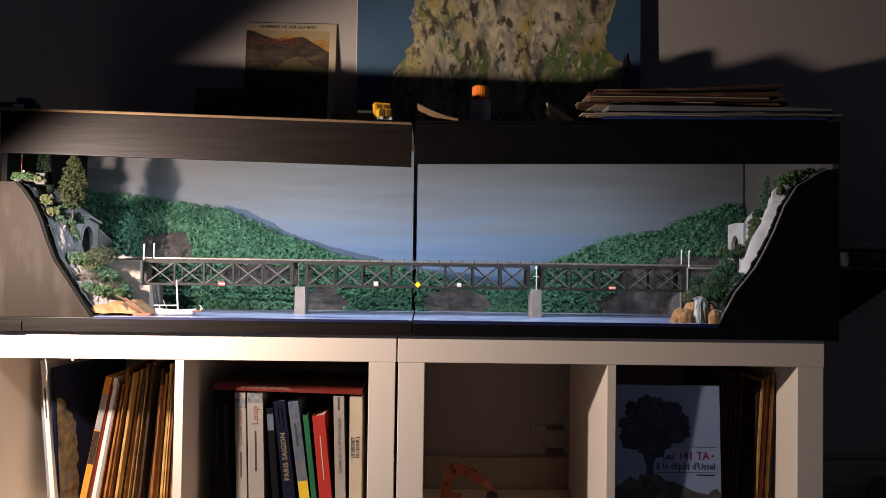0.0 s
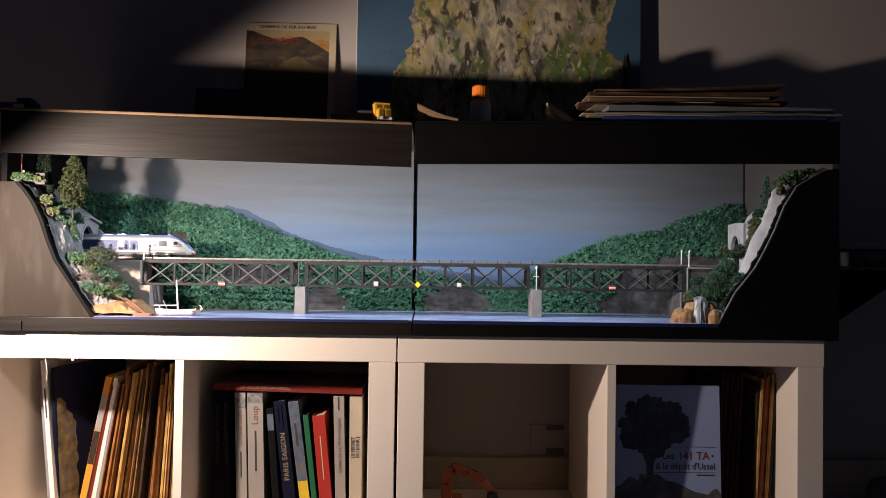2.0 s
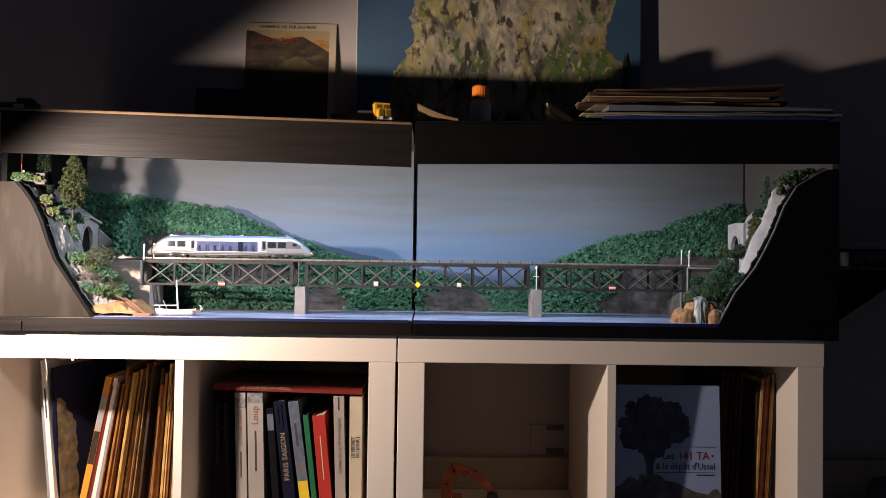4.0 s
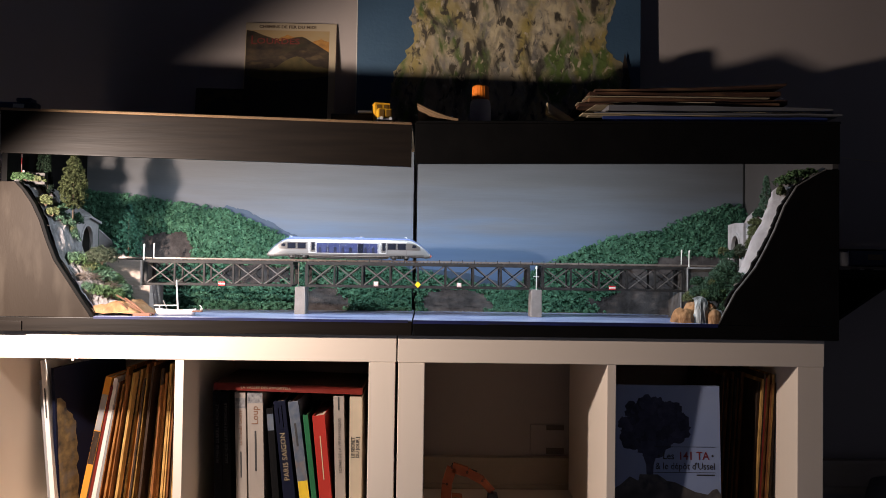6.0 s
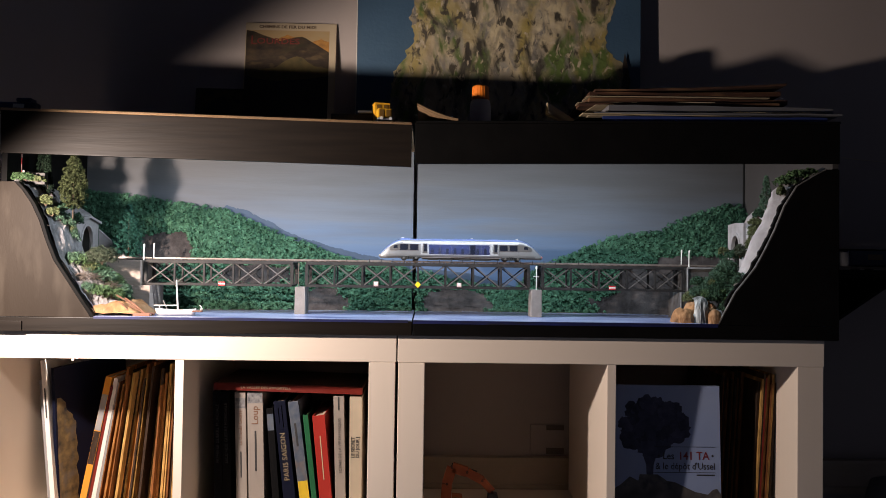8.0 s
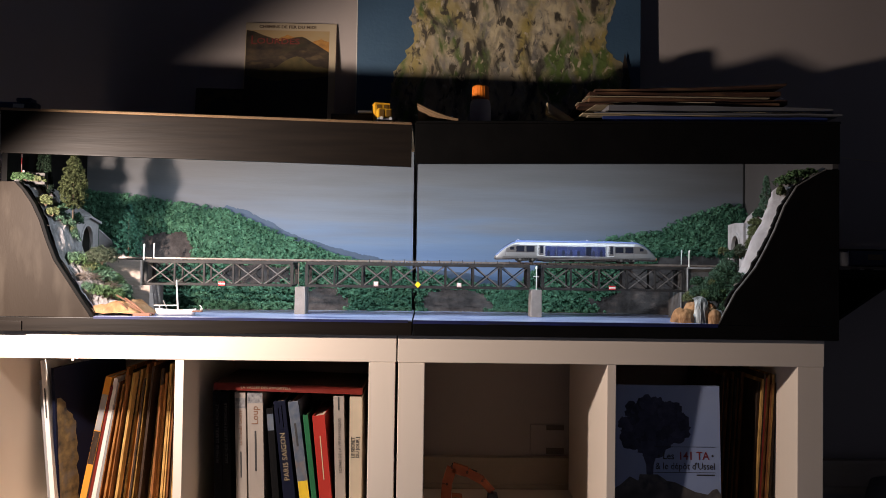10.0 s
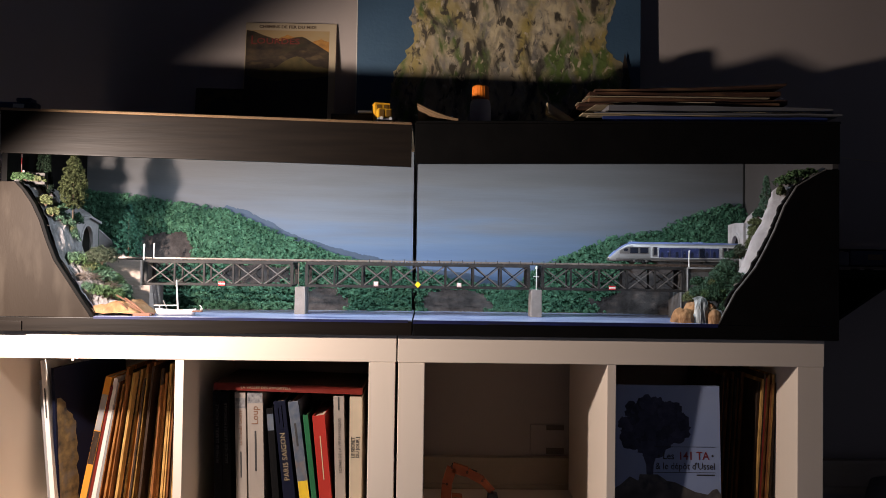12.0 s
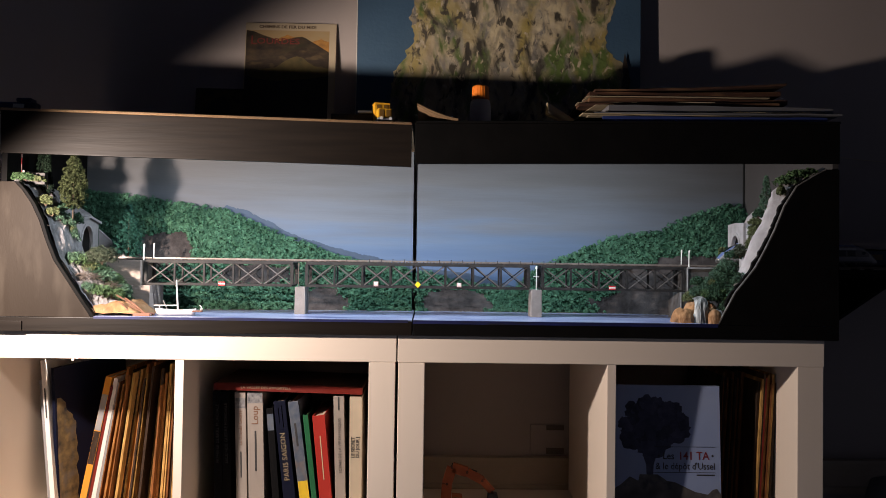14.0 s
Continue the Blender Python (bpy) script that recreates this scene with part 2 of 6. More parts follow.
def diorama_box(name, label, x0, x1, top0, top1, val0, val1, slope, side, mat_front, splay):
    """Wooden show box: base, water, backdrop, side board, curved front board, valance and cardboard lid."""
    b = thing(name, label, "model diorama")
    part("base_board", Shape().box(x0, x1 + (0.005 if side < 0 else 0), FY, BY, 0.7902, 0.816), mat_front, b, "dark stained base board", bevel=0.001)
    part("water_surface", Shape().box(x0 + 0.001, x1 - (0.001 if side > 0 else -0.0045), FY + 0.002, BY - 0.002, 0.8162, 0.8185), M_water, b, "blue painted rippled water")
    part("backdrop", Shape().box(x0 + (0.0005 if side > 0 else 0.0), x1 - (0.0015 if side < 0 else 0.0), BY, BY + 0.006, 0.8165, 1.176), M_sky, b, "grey and blue hand-painted sky board")
    part("water_edge", Shape().box(-0.548 if side < 0 else x0, x1 - 0.002 if side < 0 else 0.588, FY - 0.0008, FY - 0.0002, 0.8135 if side < 0 else 0.8120, 0.8182), M_edge_blue, b, "deep blue painted water edge")
    if side < 0:
        part("end_block", Shape().box(x0 - 0.004, x0 + 0.047, FY - 0.004, FY - 0.0004, 0.7905, 0.8085), mat_front, b, "dark wooden end block", bevel=0.0006)
    sx = x1 if side > 0 else x0
    yb = BY - 0.001
    inn = sx - side * 0.010
    part("side_board", Shape().prism([(sx, FY + 0.006), (inn, FY + 0.006), (inn - side * splay, yb), (sx - side * splay, yb)], "z", 0.99, min(top0, top1) - 0.0005 if side < 0 else 1.1880), M_lining if side > 0 else M_blackpaint, b, "grey inner side board" if side > 0 else "black inner side board")
    if side > 0:
        part("side_board", Shape().box(sx - 0.028, sx - 0.020, 0.2065, yb, 0.8190, 0.9895), M_blackpaint, b, "grey inner side board")
        part("outer_side_board", Shape().box(sx - 0.010, sx - 0.002, FY + 0.0065, 0.118, 0.8190, 0.9895).box(sx - 0.010, sx - 0.002, 0.118, 0.182, 0.8190, 0.9050).box(sx - 0.010, sx - 0.002, 0.182, 0.2060, 0.8190, 0.9895), M_blackpaint, b, "black side board with a gap for the track")
        part("corner_seam", Shape().box(sx - 0.0425, sx - 0.0395, yb - 0.0022, yb - 0.0004, 1.03, 1.172), M_tunnel_dark, b, "dark open corner joint")
    face = [(x - 0.0055, z) for x, z in slope] if side < 0 else slope
    part("front_board", Shape().prism(front_outline(face, 0.8165, sx), "y", FY, FY + (0.013 if side < 0 else 0.006)), M_fascia if side < 0 else mat_front, b, "black front board cut to the slope", bevel=0.0004)
    if side < 0:
        part("board_edge", Shape().prism([(x - 0.0053, z) for x, z in slope] + [(x + 0.0010 + 0.0018 * noise.noise(Vector((x, 0, z)) / 0.012), z) for x, z in reversed(slope)], "y", FY + 0.0012, FY + 0.0128), M_blackpaint, b, "thick black cut edge of the board")
    if side > 0:
        edge = [(x - 0.0004, z + 0.0003) for x, z in slope]
        fine = [(float(np.interp(z, [p[1] for p in slope], [p[0] for p in slope])), z) for z in np.linspace(0.850, 1.092, 60)]
        jag = [(x - 0.0075 - 0.0045 * noise.noise(Vector((x, 2.0, z)) / 0.014) - 0.0025 * noise.noise(Vector((x, 5.0, z)) / 0.005), z) for x, z in fine]
        part("board_edge", Shape().prism(jag + [(x + 0.002, z) for x, z in reversed(fine)], "y", FY + 0.0064, FY + 0.0150), M_blackpaint, b, "ragged black strip behind the board edge")
        part("cut_edge", Shape().prism(edge + [(x - 0.0022, z + 0.0010) for x, z in reversed(slope)], "y", FY + 0.0004, FY + 0.0056), M_cut, b, "raw grey cut edge of the board")
    part("valance", Shape().prism([(x0, val0), (x1, val1), (x1, top1), (x0, top0)], "y", FY - 0.001, FY + 0.008), mat_front, b, "black board along the top front", bevel=0.0006)
    part("lid", Shape().prism([(x0, top0 + 0.0002), (x1, top1 + 0.0002), (x1, top1 + 0.0042), (x0, top0 + 0.0042)], "y", FY - 0.004, BY + 0.055), M_card if side < 0 else M_blackpaint, b, "brown corrugated cardboard lid" if side < 0 else "black painted cardboard lid")
    return b


L_SLOPE = [(-0.548, 0.8165), (-0.590, 0.879), (-0.617, 0.919), (-0.632, 0.955), (-0.644, 0.990), (-0.659, 1.021), (-0.674, 1.043), (-0.690, 1.060)]
R_SLOPE = [(0.590, 0.8165), (0.621, 0.875), (0.658, 0.922), (0.676, 0.955), (0.693, 0.990), (0.712, 1.037), (0.735, 1.074), (0.774, 1.098), (0.791, 1.106)]
box_l = diorama_box("diorama_box", "black stained show box half holding the model bridge scene", -0.722, 0.0215, 1.189, 1.175, 1.112, 1.098, L_SLOPE, -1, M_black, 0.0)
box_r = diorama_box("diorama_box", "matt black show box half holding the model bridge scene", 0.0282, 0.812, 1.178, 1.190, 1.104, 1.117, R_SLOPE, 1, M_blackpaint, 0.028)

# ---------- bridge ----------
def truss_span(xs, m=None):
    """A lattice girder span: two trusses with chords, posts and crossed braces, floor beams below the deck."""
    s = thing("truss_span", "black steel lattice girder span of the model railway bridge", "model bridge", pose(xs[0], 0, 0), "bridge spans")
    o = xs[0]
    zb, zt = 0.8745, 0.9195
    for y in (0.124, 0.176):
        part("bottom_chord", Shape().box(0, xs[-1] - o, y - 0.002, y + 0.002, zb - 0.002, zb + 0.0025), M_steel, s, bevel=0.0003)
        part("top_chord", Shape().box(-0.002, xs[-1] - o + 0.002, y - 0.003, y + 0.003, zt - 0.003, zt + 0.002), M_steel, s, bevel=0.0003)
        for i, x in enumerate(xs):
            w = 0.0018 if 0 < i < len(xs) - 1 else 0.0032
            part("post", Shape().box(x - o - w, x - o + w, y - 0.0026, y + 0.0026, zb + 0.0025, zt - 0.003), M_steel, s)
        for a, c in zip(xs[:-1], xs[1:]):
            # front braces take the lit colour, rear ones the plain bridge paint
            part("brace", Shape().bar((a - o + 0.002, y - 0.0008, zb + 0.002), (c - o - 0.002, y - 0.0008, zt - 0.002), 0.0021, 0.0012), M_brace_lit if y < 0.15 else M_steel, s)
            part("brace", Shape().bar((c - o - 0.002, y + 0.0009, zb + 0.002), (a - o + 0.002, y + 0.0009, zt - 0.002), 0.0021, 0.0012), M_brace_lit if y < 0.15 else M_steel, s)
    for x in xs:
        part("floor_beam", Shape().box(x - o - 0.002, x - o + 0.002, 0.1261, 0.1739, zb - 0.001, zb + 0.002), M_steel, s)
        part("deck_beam", Shape().box(x - o - 0.002, x - o + 0.002, 0.1271, 0.1729, zt - 0.004, zt + 0.001), M_steel, s)
    return s


truss_span([-0.504 + 0.0578 * i for i in range(6)])
truss_span([-0.186 + 0.05525 * i for i in range(9)])
truss_span([0.284 + 0.0565 * i for i in range(6)])


def railway_track():
    t = thing("railway_track", "model railway track with rusty rails on wooden sleepers", "model track")
    for y in (0.1418, 0.1582):
        part("rail", Shape().box(-1.4, 1.5, y - 0.0006, y + 0.0006, 0.9245, 0.9275), M_rail, t)
    part("deck_edge", Shape().box(-0.57, 0.67, 0.1235, 0.1255, 0.9216, 0.9232), M_steel, t)
    part("deck_edge", Shape().box(-0.57, 0.67, 0.1745, 0.1765, 0.9216, 0.9232), M_steel, t)
    sl = Shape().box(-0.0016, 0.0016, 0.1345, 0.1655, 0.9217, 0.9246).mesh("sleeper", M_sleeper)
    for i in range(int(1.27 / 0.0068)):
        part("sleeper", sl, None, t, m=pose(-0.60 + i * 0.0068, 0, 0))
    return t


railway_track()
for x in (-0.198, 0.2720):
    single("bridge_pier", Shape().prism([(-0.0104, 0.818), (0.0104, 0.818), (0.0100, 0.8724), (-0.0100, 0.8724)], "y", 0.119, 0.168).moved(pose(x, 0, 0)), M_concrete,
           "grey concrete pier standing in the painted water", "bridge pier", bevel=0.0008, group="bridge piers")

# ---------- scenery materials ----------
M_rock = material("grey_rock", (0.31, 0.295, 0.30), 0.9, second=(0.11, 0.105, 0.105), scale=70, mix=0.8, bump=1.0, bump_scale=170, third=(0.25, 0.235, 0.225), third_scale=18, spec=0.12, detail=9)
M_rock_pale = material("pale_plaster_rock", (0.42, 0.39, 0.39), 0.9, second=(0.28, 0.255, 0.255), scale=60, mix=0.6, bump=1.0, bump_scale=150, third=(0.48, 0.44, 0.43), third_scale=16, spec=0.12, detail=9)
M_earth = material("brown_earth", (0.060, 0.051, 0.048), 0.95, second=(0.020, 0.017, 0.017), scale=75, mix=0.85, detail=9, bump=1.0, bump_scale=260, third=(0.085, 0.073, 0.070), third_scale=22, spec=0.1)
M_sand = material("ochre_plaster_rock", (0.40, 0.205, 0.092), 0.85, second=(0.10, 0.050, 0.024), scale=55, mix=0.7, bump=1.0, bump_scale=160, third=(0.42, 0.27, 0.16), third_scale=25, spec=0.2)
M_stone = material("portal_stone", (0.33, 0.31, 0.31), 0.9, second=(0.20, 0.187, 0.183), scale=70, third=(0.38, 0.355, 0.35), third_scale=24, bump=0.6, bump_scale=300, spec=0.15)
M_leaf = material("green_flock", (0.021, 0.064, 0.038), 0.8, second=(0.098, 0.215, 0.132), scale=70, mix=1.0, third=(0.022, 0.066, 0.040), third_scale=13, island=0.30, spec=0.15)
M_bush = material("bush_flock", (0.070, 0.125, 0.052), 0.75, second=(0.12, 0.185, 0.08), scale=120, third=(0.035, 0.07, 0.03), third_scale=40, island=0.5, spec=0.2)
M_moss = material("moss_ground", (0.022, 0.064, 0.036), 0.95, second=(0.034, 0.088, 0.050), scale=90, bump=0.8, bump_scale=300, spec=0.1)
M_leaf_dark = material("dark_flock", (0.028, 0.064, 0.036), 0.8, second=(0.055, 0.11, 0.06), scale=120, island=0.45, spec=0.2)
M_leaf_olive = material("olive_flock", (0.10, 0.12, 0.055), 0.8, second=(0.15, 0.16, 0.075), scale=120, island=0.4, spec=0.2)
M_leaf_yellow = material("yellowish_flock", (0.10, 0.115, 0.05), 0.8, second=(0.055, 0.072, 0.030), scale=120, island=0.4, spec=0.2)
M_leaf_grey = material("grey_green_flock", (0.046, 0.058, 0.036), 0.8, second=(0.075, 0.09, 0.058), scale=120, island=0.4, spec=0.2)
M_leaf_blue = material("fir_flock", (0.013, 0.056, 0.041), 0.8, second=(0.022, 0.084, 0.060), scale=100, island=0.35, spec=0.2)
M_leaf_cypress = material("cypress_flock", (0.032, 0.040, 0.016), 0.85, second=(0.064, 0.072, 0.028), scale=150, island=0.5, spec=0.15)
# Near-black green: the shade on the cliff-top conifers is put into their colour.
M_leaf_shade = material("shaded_conifer_flock", (0.010, 0.019, 0.011), 0.9, second=(0.018, 0.032, 0.018), scale=120, island=0.4, spec=0.1)
M_bark = material("bark", (0.09, 0.06, 0.04), 0.9, second=(0.05, 0.035, 0.025), scale=200, bump=0.6)
M_twig = material("dry_twigs", (0.085, 0.066, 0.052), 0.85, second=(0.045, 0.034, 0.028), scale=150, island=0.4)
M_foam = material("modelled_foam", (0.34, 0.34, 0.33), 0.35, second=(0.010, 0.011, 0.010), scale=150, stretch=(1, 1, 0.18), mix=1.0, bump=1.0, bump_scale=320, third=(0.62, 0.61, 0.58), third_scale=90)
M_white = material("white_paint", (0.72, 0.70, 0.66), 0.5, second=(0.62, 0.60, 0.57), scale=120)
M_redwood = material("red_brown_wood", (0.23, 0.10, 0.06), 0.7, second=(0.14, 0.06, 0.04), scale=60, stretch=(1, 6, 6), piece=0.25)
M_red = material("sign_red", (0.55, 0.03, 0.03), 0.5)
M_yellow = material("sign_yellow", (0.85, 0.60, 0.02), 0.5)
M_pink = material("faded_pink_paint", (0.60, 0.40, 0.36), 0.6, second=(0.5, 0.30, 0.27), scale=200)
M_tunnel = material("tunnel_black", (0.015, 0.014, 0.014), 0.95, second=(0.03, 0.028, 0.026), scale=60)


def curve(points, x):
    """Straight-line interpolation through (x, value) points."""
    xs = [p[0] for p in points]
    return float(np.interp(x, xs, [p[1] for p in points]))


def rough_noise(x, y, z, size):
    return noise.noise(Vector((x, y, z)) / size)


rng = np.random.default_rng(7)


def leaf_cloud(centres, outward, radius, leaves, size, flat=0.55, lean=0.9):
    """Crumbled leaf flock: small tilted flakes round each centre, most on the outward side."""
    c = np.repeat(np.asarray(centres, float), leaves, 0)
    n = np.repeat(np.asarray(outward, float), leaves, 0)
    r = np.repeat(np.broadcast_to(np.asarray(radius, float), (len(centres),)), leaves)
    k = len(c)
    d = rng.normal(size=(k, 3)) + n * lean
    d /= np.linalg.norm(d, axis=1)[:, None]
    p = c + d * (r * rng.uniform(0.55, 1.1, k))[:, None]
    nn = d + rng.normal(size=(k, 3)) * flat
    nn /= np.linalg.norm(nn, axis=1)[:, None]
    a = np.cross(nn, rng.normal(size=(k, 3)))
    a /= np.linalg.norm(a, axis=1)[:, None]
    b = np.cross(nn, a)
    s = (size * rng.uniform(0.6, 1.3, k))[:, None]
    mid = p + nn * s * 0.25
    v = np.stack([p - a * s, mid - b * s * 0.62, p + a * s, mid + b * s * 0.62], 1).reshape(-1, 3)
    sh = Shape()
    sh.v = v.tolist()
    q = np.arange(k) * 4
    sh.f = np.stack([q, q + 1, q + 2], 1).tolist() + np.stack([q, q + 2, q + 3], 1).tolist()
    return sh


def flock_mesh(name, shape, mat_):
    me = bpy.data.meshes.new(name)
    me.from_pydata(shape.v, [], shape.f)
    me.materials.append(mat_)
    return me


# ---------- hillside before the backdrop ----------
HILL_TOP = [(-0.722, 1.074), (-0.582, 1.058), (-0.519, 1.046), (-0.395, 1.032), (-0.344, 1.008), (-0.269, 0.977), (-0.193, 0.951), (-0.143, 0.935), (-0.093, 0.922),
            (0.033, 0.901), (0.147, 0.878), (0.205, 0.866), (0.250, 0.866), (0.285, 0.900), (0.310, 0.920), (0.361, 0.935), (0.424, 0.966), (0.471, 0.984), (0.575, 0.999), (0.614, 1.020), (0.678, 1.042), (0.735, 1.062), (0.762, 1.056), (0.780, 1.034)]
HILL_FOOT = [(-0.722, 0.212), (-0.60, 0.212), (-0.49, 0.226), (-0.2, 0.262), (0.1, 0.285), (0.5, 0.285), (0.62, 0.23), (0.78, 0.215)]


def hill_point(x, v):
    yf, zt = curve(HILL_FOOT, x), curve(HILL_TOP, x)
    k = v ** 0.85
    w = 0.006 * rough_noise(x, v * 0.2, 3.0, 0.035) + 0.003 * rough_noise(x, v * 0.2, 9.0, 0.012)
    return Vector((x, min(yf + (0.330 - yf) * v + w * (1 - v), 0.332), 0.8188 + (zt - 0.8188) * k + w * 0.5 * v))


BARE = [(-0.513, 0.944, 0.062, 0.042), (-0.315, 0.893, 0.082, 0.024), (-0.167, 0.838, 0.052, 0.029), (0.115, 0.838, 0.078, 0.028), (0.540, 0.838, 0.120, 0.029), (0.575, 0.880, 0.100, 0.040), (0.650, 0.912, 0.105, 0.036)]


def bare(x, z):
    """Where the hillside shows bare earth."""
    j = 0.55 * rough_noise(x, 0, z, 0.028) + 0.30 * rough_noise(x, 3, z, 0.011)
    return any(((x - cx) / rx) ** 2 + ((z - cz) / rz) ** 2 + j < 1 for cx, cz, rx, rz in BARE)


def hillside(name, label, x0, x1):
    h = thing(name, label, "model hillside")
    nx = int((x1 - x0) / 0.006)
    whole = Shape().grid(nx, 60, lambda u, v: hill_point(x0 + (x1 - x0) * u, v))
    green, brown = Shape(), Shape()
    green.v, brown.v = whole.v, whole.v
    for q in whole.f:
        c = [sum(whole.v[i][k] for i in q) / 4 for k in (0, 2)]
        (brown if bare(*c) else green).f.append(q)
    part("slope", green, M_moss, h, "dark mossy slope", smooth=True)
    part("bare_patch", brown, M_earth, h, "bare brown earth", smooth=True)
    cen, out, rad = [], [], []
    x = x0 + 0.003
    while x < x1 - 0.002:
        zt, yf = curve(HILL_TOP, x), curve(HILL_FOOT, x)
        n = max(3, int(math.hypot(zt - 0.8188, 0.33 - yf) / 0.0088))
        for j in range(n + 1):
            u, v = x + rng.uniform(-0.003, 0.003), min(1.0, max(0.0, (j + rng.uniform(-0.4, 0.4)) / n))
            p = hill_point(min(max(u, x0), x1), v)
            if bare(p.x, p.z):
                continue
            cen.append((p.x, min(p.y, 0.327), p.z + 0.001))
            out.append((0, -0.6, 0.8))
            rad.append(rng.uniform(0.0036, 0.0112))
        x += 0.0088
    part("foliage", flock_mesh("foliage", leaf_cloud(cen, out, rad, 36, 0.0029, 0.30, 1.5), M_leaf), None, h, "dense dark green leafy flock", kind="stuff")
    return h


hillside("wooded_hillside", "green wooded model hillside rising towards the painted sky", -0.720, 0.0205)
hillside("wooded_hillside", "dark green wooded model hillside with bare earth patches", 0.0305, 0.779)

def shore(label, x0, x1):
    """Loose gravel and flock crumbs along the foot of a hillside."""
    g = Shape()
    for _ in range(int((x1 - x0) * 900)):
        x = rng.uniform(x0, x1)
        y, q = curve(HILL_FOOT, x) - abs(rng.normal()) * 0.004, rng.uniform(0.0006, 0.0017)
        g.tube((x, y, 0.8185), (x + rng.normal() * q * 0.3, y, 0.8185 + q * rng.uniform(0.8, 1.7)), q, q * 0.45, 5)
    single("shore_gravel", g, M_gravel, label, "model gravel", kind="stuff")


M_gravel = material("shore_crumbs", (0.10, 0.095, 0.09), 0.9, second=(0.035, 0.035, 0.033), scale=200, island=0.75)
shore("grey gravel crumbs along the shore of the painted water", -0.45, 0.018)
shore("grey gravel crumbs along the shore of the painted water", 0.032, 0.60)

# far hill painted on the sky board
far = [(-0.43, 1.016), (-0.412, 1.030), (-0.401, 1.043), (-0.375, 1.036), (-0.350, 1.031), (-0.325, 1.016), (-0.299, 1.007), (-0.275, 0.990), (-0.247, 0.979), (-0.222, 0.969), (-0.197, 0.965), (-0.17, 0.954),
       (-0.146, 0.949), (-0.095, 0.937), (-0.06, 0.930), (-0.031, 0.921), (0.0145, 0.914)]
far = [(x, curve(far, x) + 0.005 + 0.0030 * rough_noise(x, 0, 1, 0.008) + 0.0022 * rough_noise(x, 0, 7, 0.003)) for x in np.linspace(-0.43, 0.0145, 260)]
part("painted_hill", Shape().prism(far + [(0.0145, 0.83), (-0.43, 0.83)], "y", BY - 0.0015, BY - 0.0003), M_haze_hill, box_l, "blue-grey far hill painted on the sky")
far2 = [(0.034, 0.912), (0.09, 0.908), (0.148, 0.902), (0.18, 0.893), (0.212, 0.886), (0.25, 0.874), (0.26, 0.868)]
part("painted_hill", Shape().prism(far2 + [(0.26, 0.83), (0.034, 0.83)], "y", BY - 0.0015, BY - 0.0003), M_haze_hill, box_r, "blue-grey far hill painted on the sky")

# ---------- rock ends with the tunnels ----------
L_BACK = [(-0.722, 1.080), (-0.690, 1.068), (-0.651, 1.026), (-0.628, 0.984), (-0.616, 0.940), (-0.600, 0.914), (-0.575, 0.893), (-0.550, 0.868), (-0.517, 0.832), (-0.495, 0.8185), (-0.40, 0.8185)]
R_BACK = [(0.46, 0.8185), (0.575, 0.8185), (0.604, 0.850), (0.634, 0.893), (0.647, 0.925), (0.665, 0.970), (0.692, 1.030), (0.709, 1.072), (0.735, 1.090), (0.760, 1.098), (0.812, 1.108)]
L_FRONT = [(-0.722, 1.064), (-0.690, 1.062), (-0.674, 1.045), (-0.659, 1.023), (-0.644, 0.992), (-0.632, 0.957), (-0.617, 0.921), (-0.590, 0.881), (-0.548, 0.8190), (-0.40, 0.8185)]
R_FRONT = [(0.50, 0.8185), (0.598, 0.8190), (0.628, 0.877), (0.664, 0.924), (0.682, 0.957), (0.699, 0.992), (0.720, 1.039), (0.742, 1.076), (0.774, 1.100), (0.812, 1.108)]
PORTAL_L, PORTAL_R = -0.630, 0.682


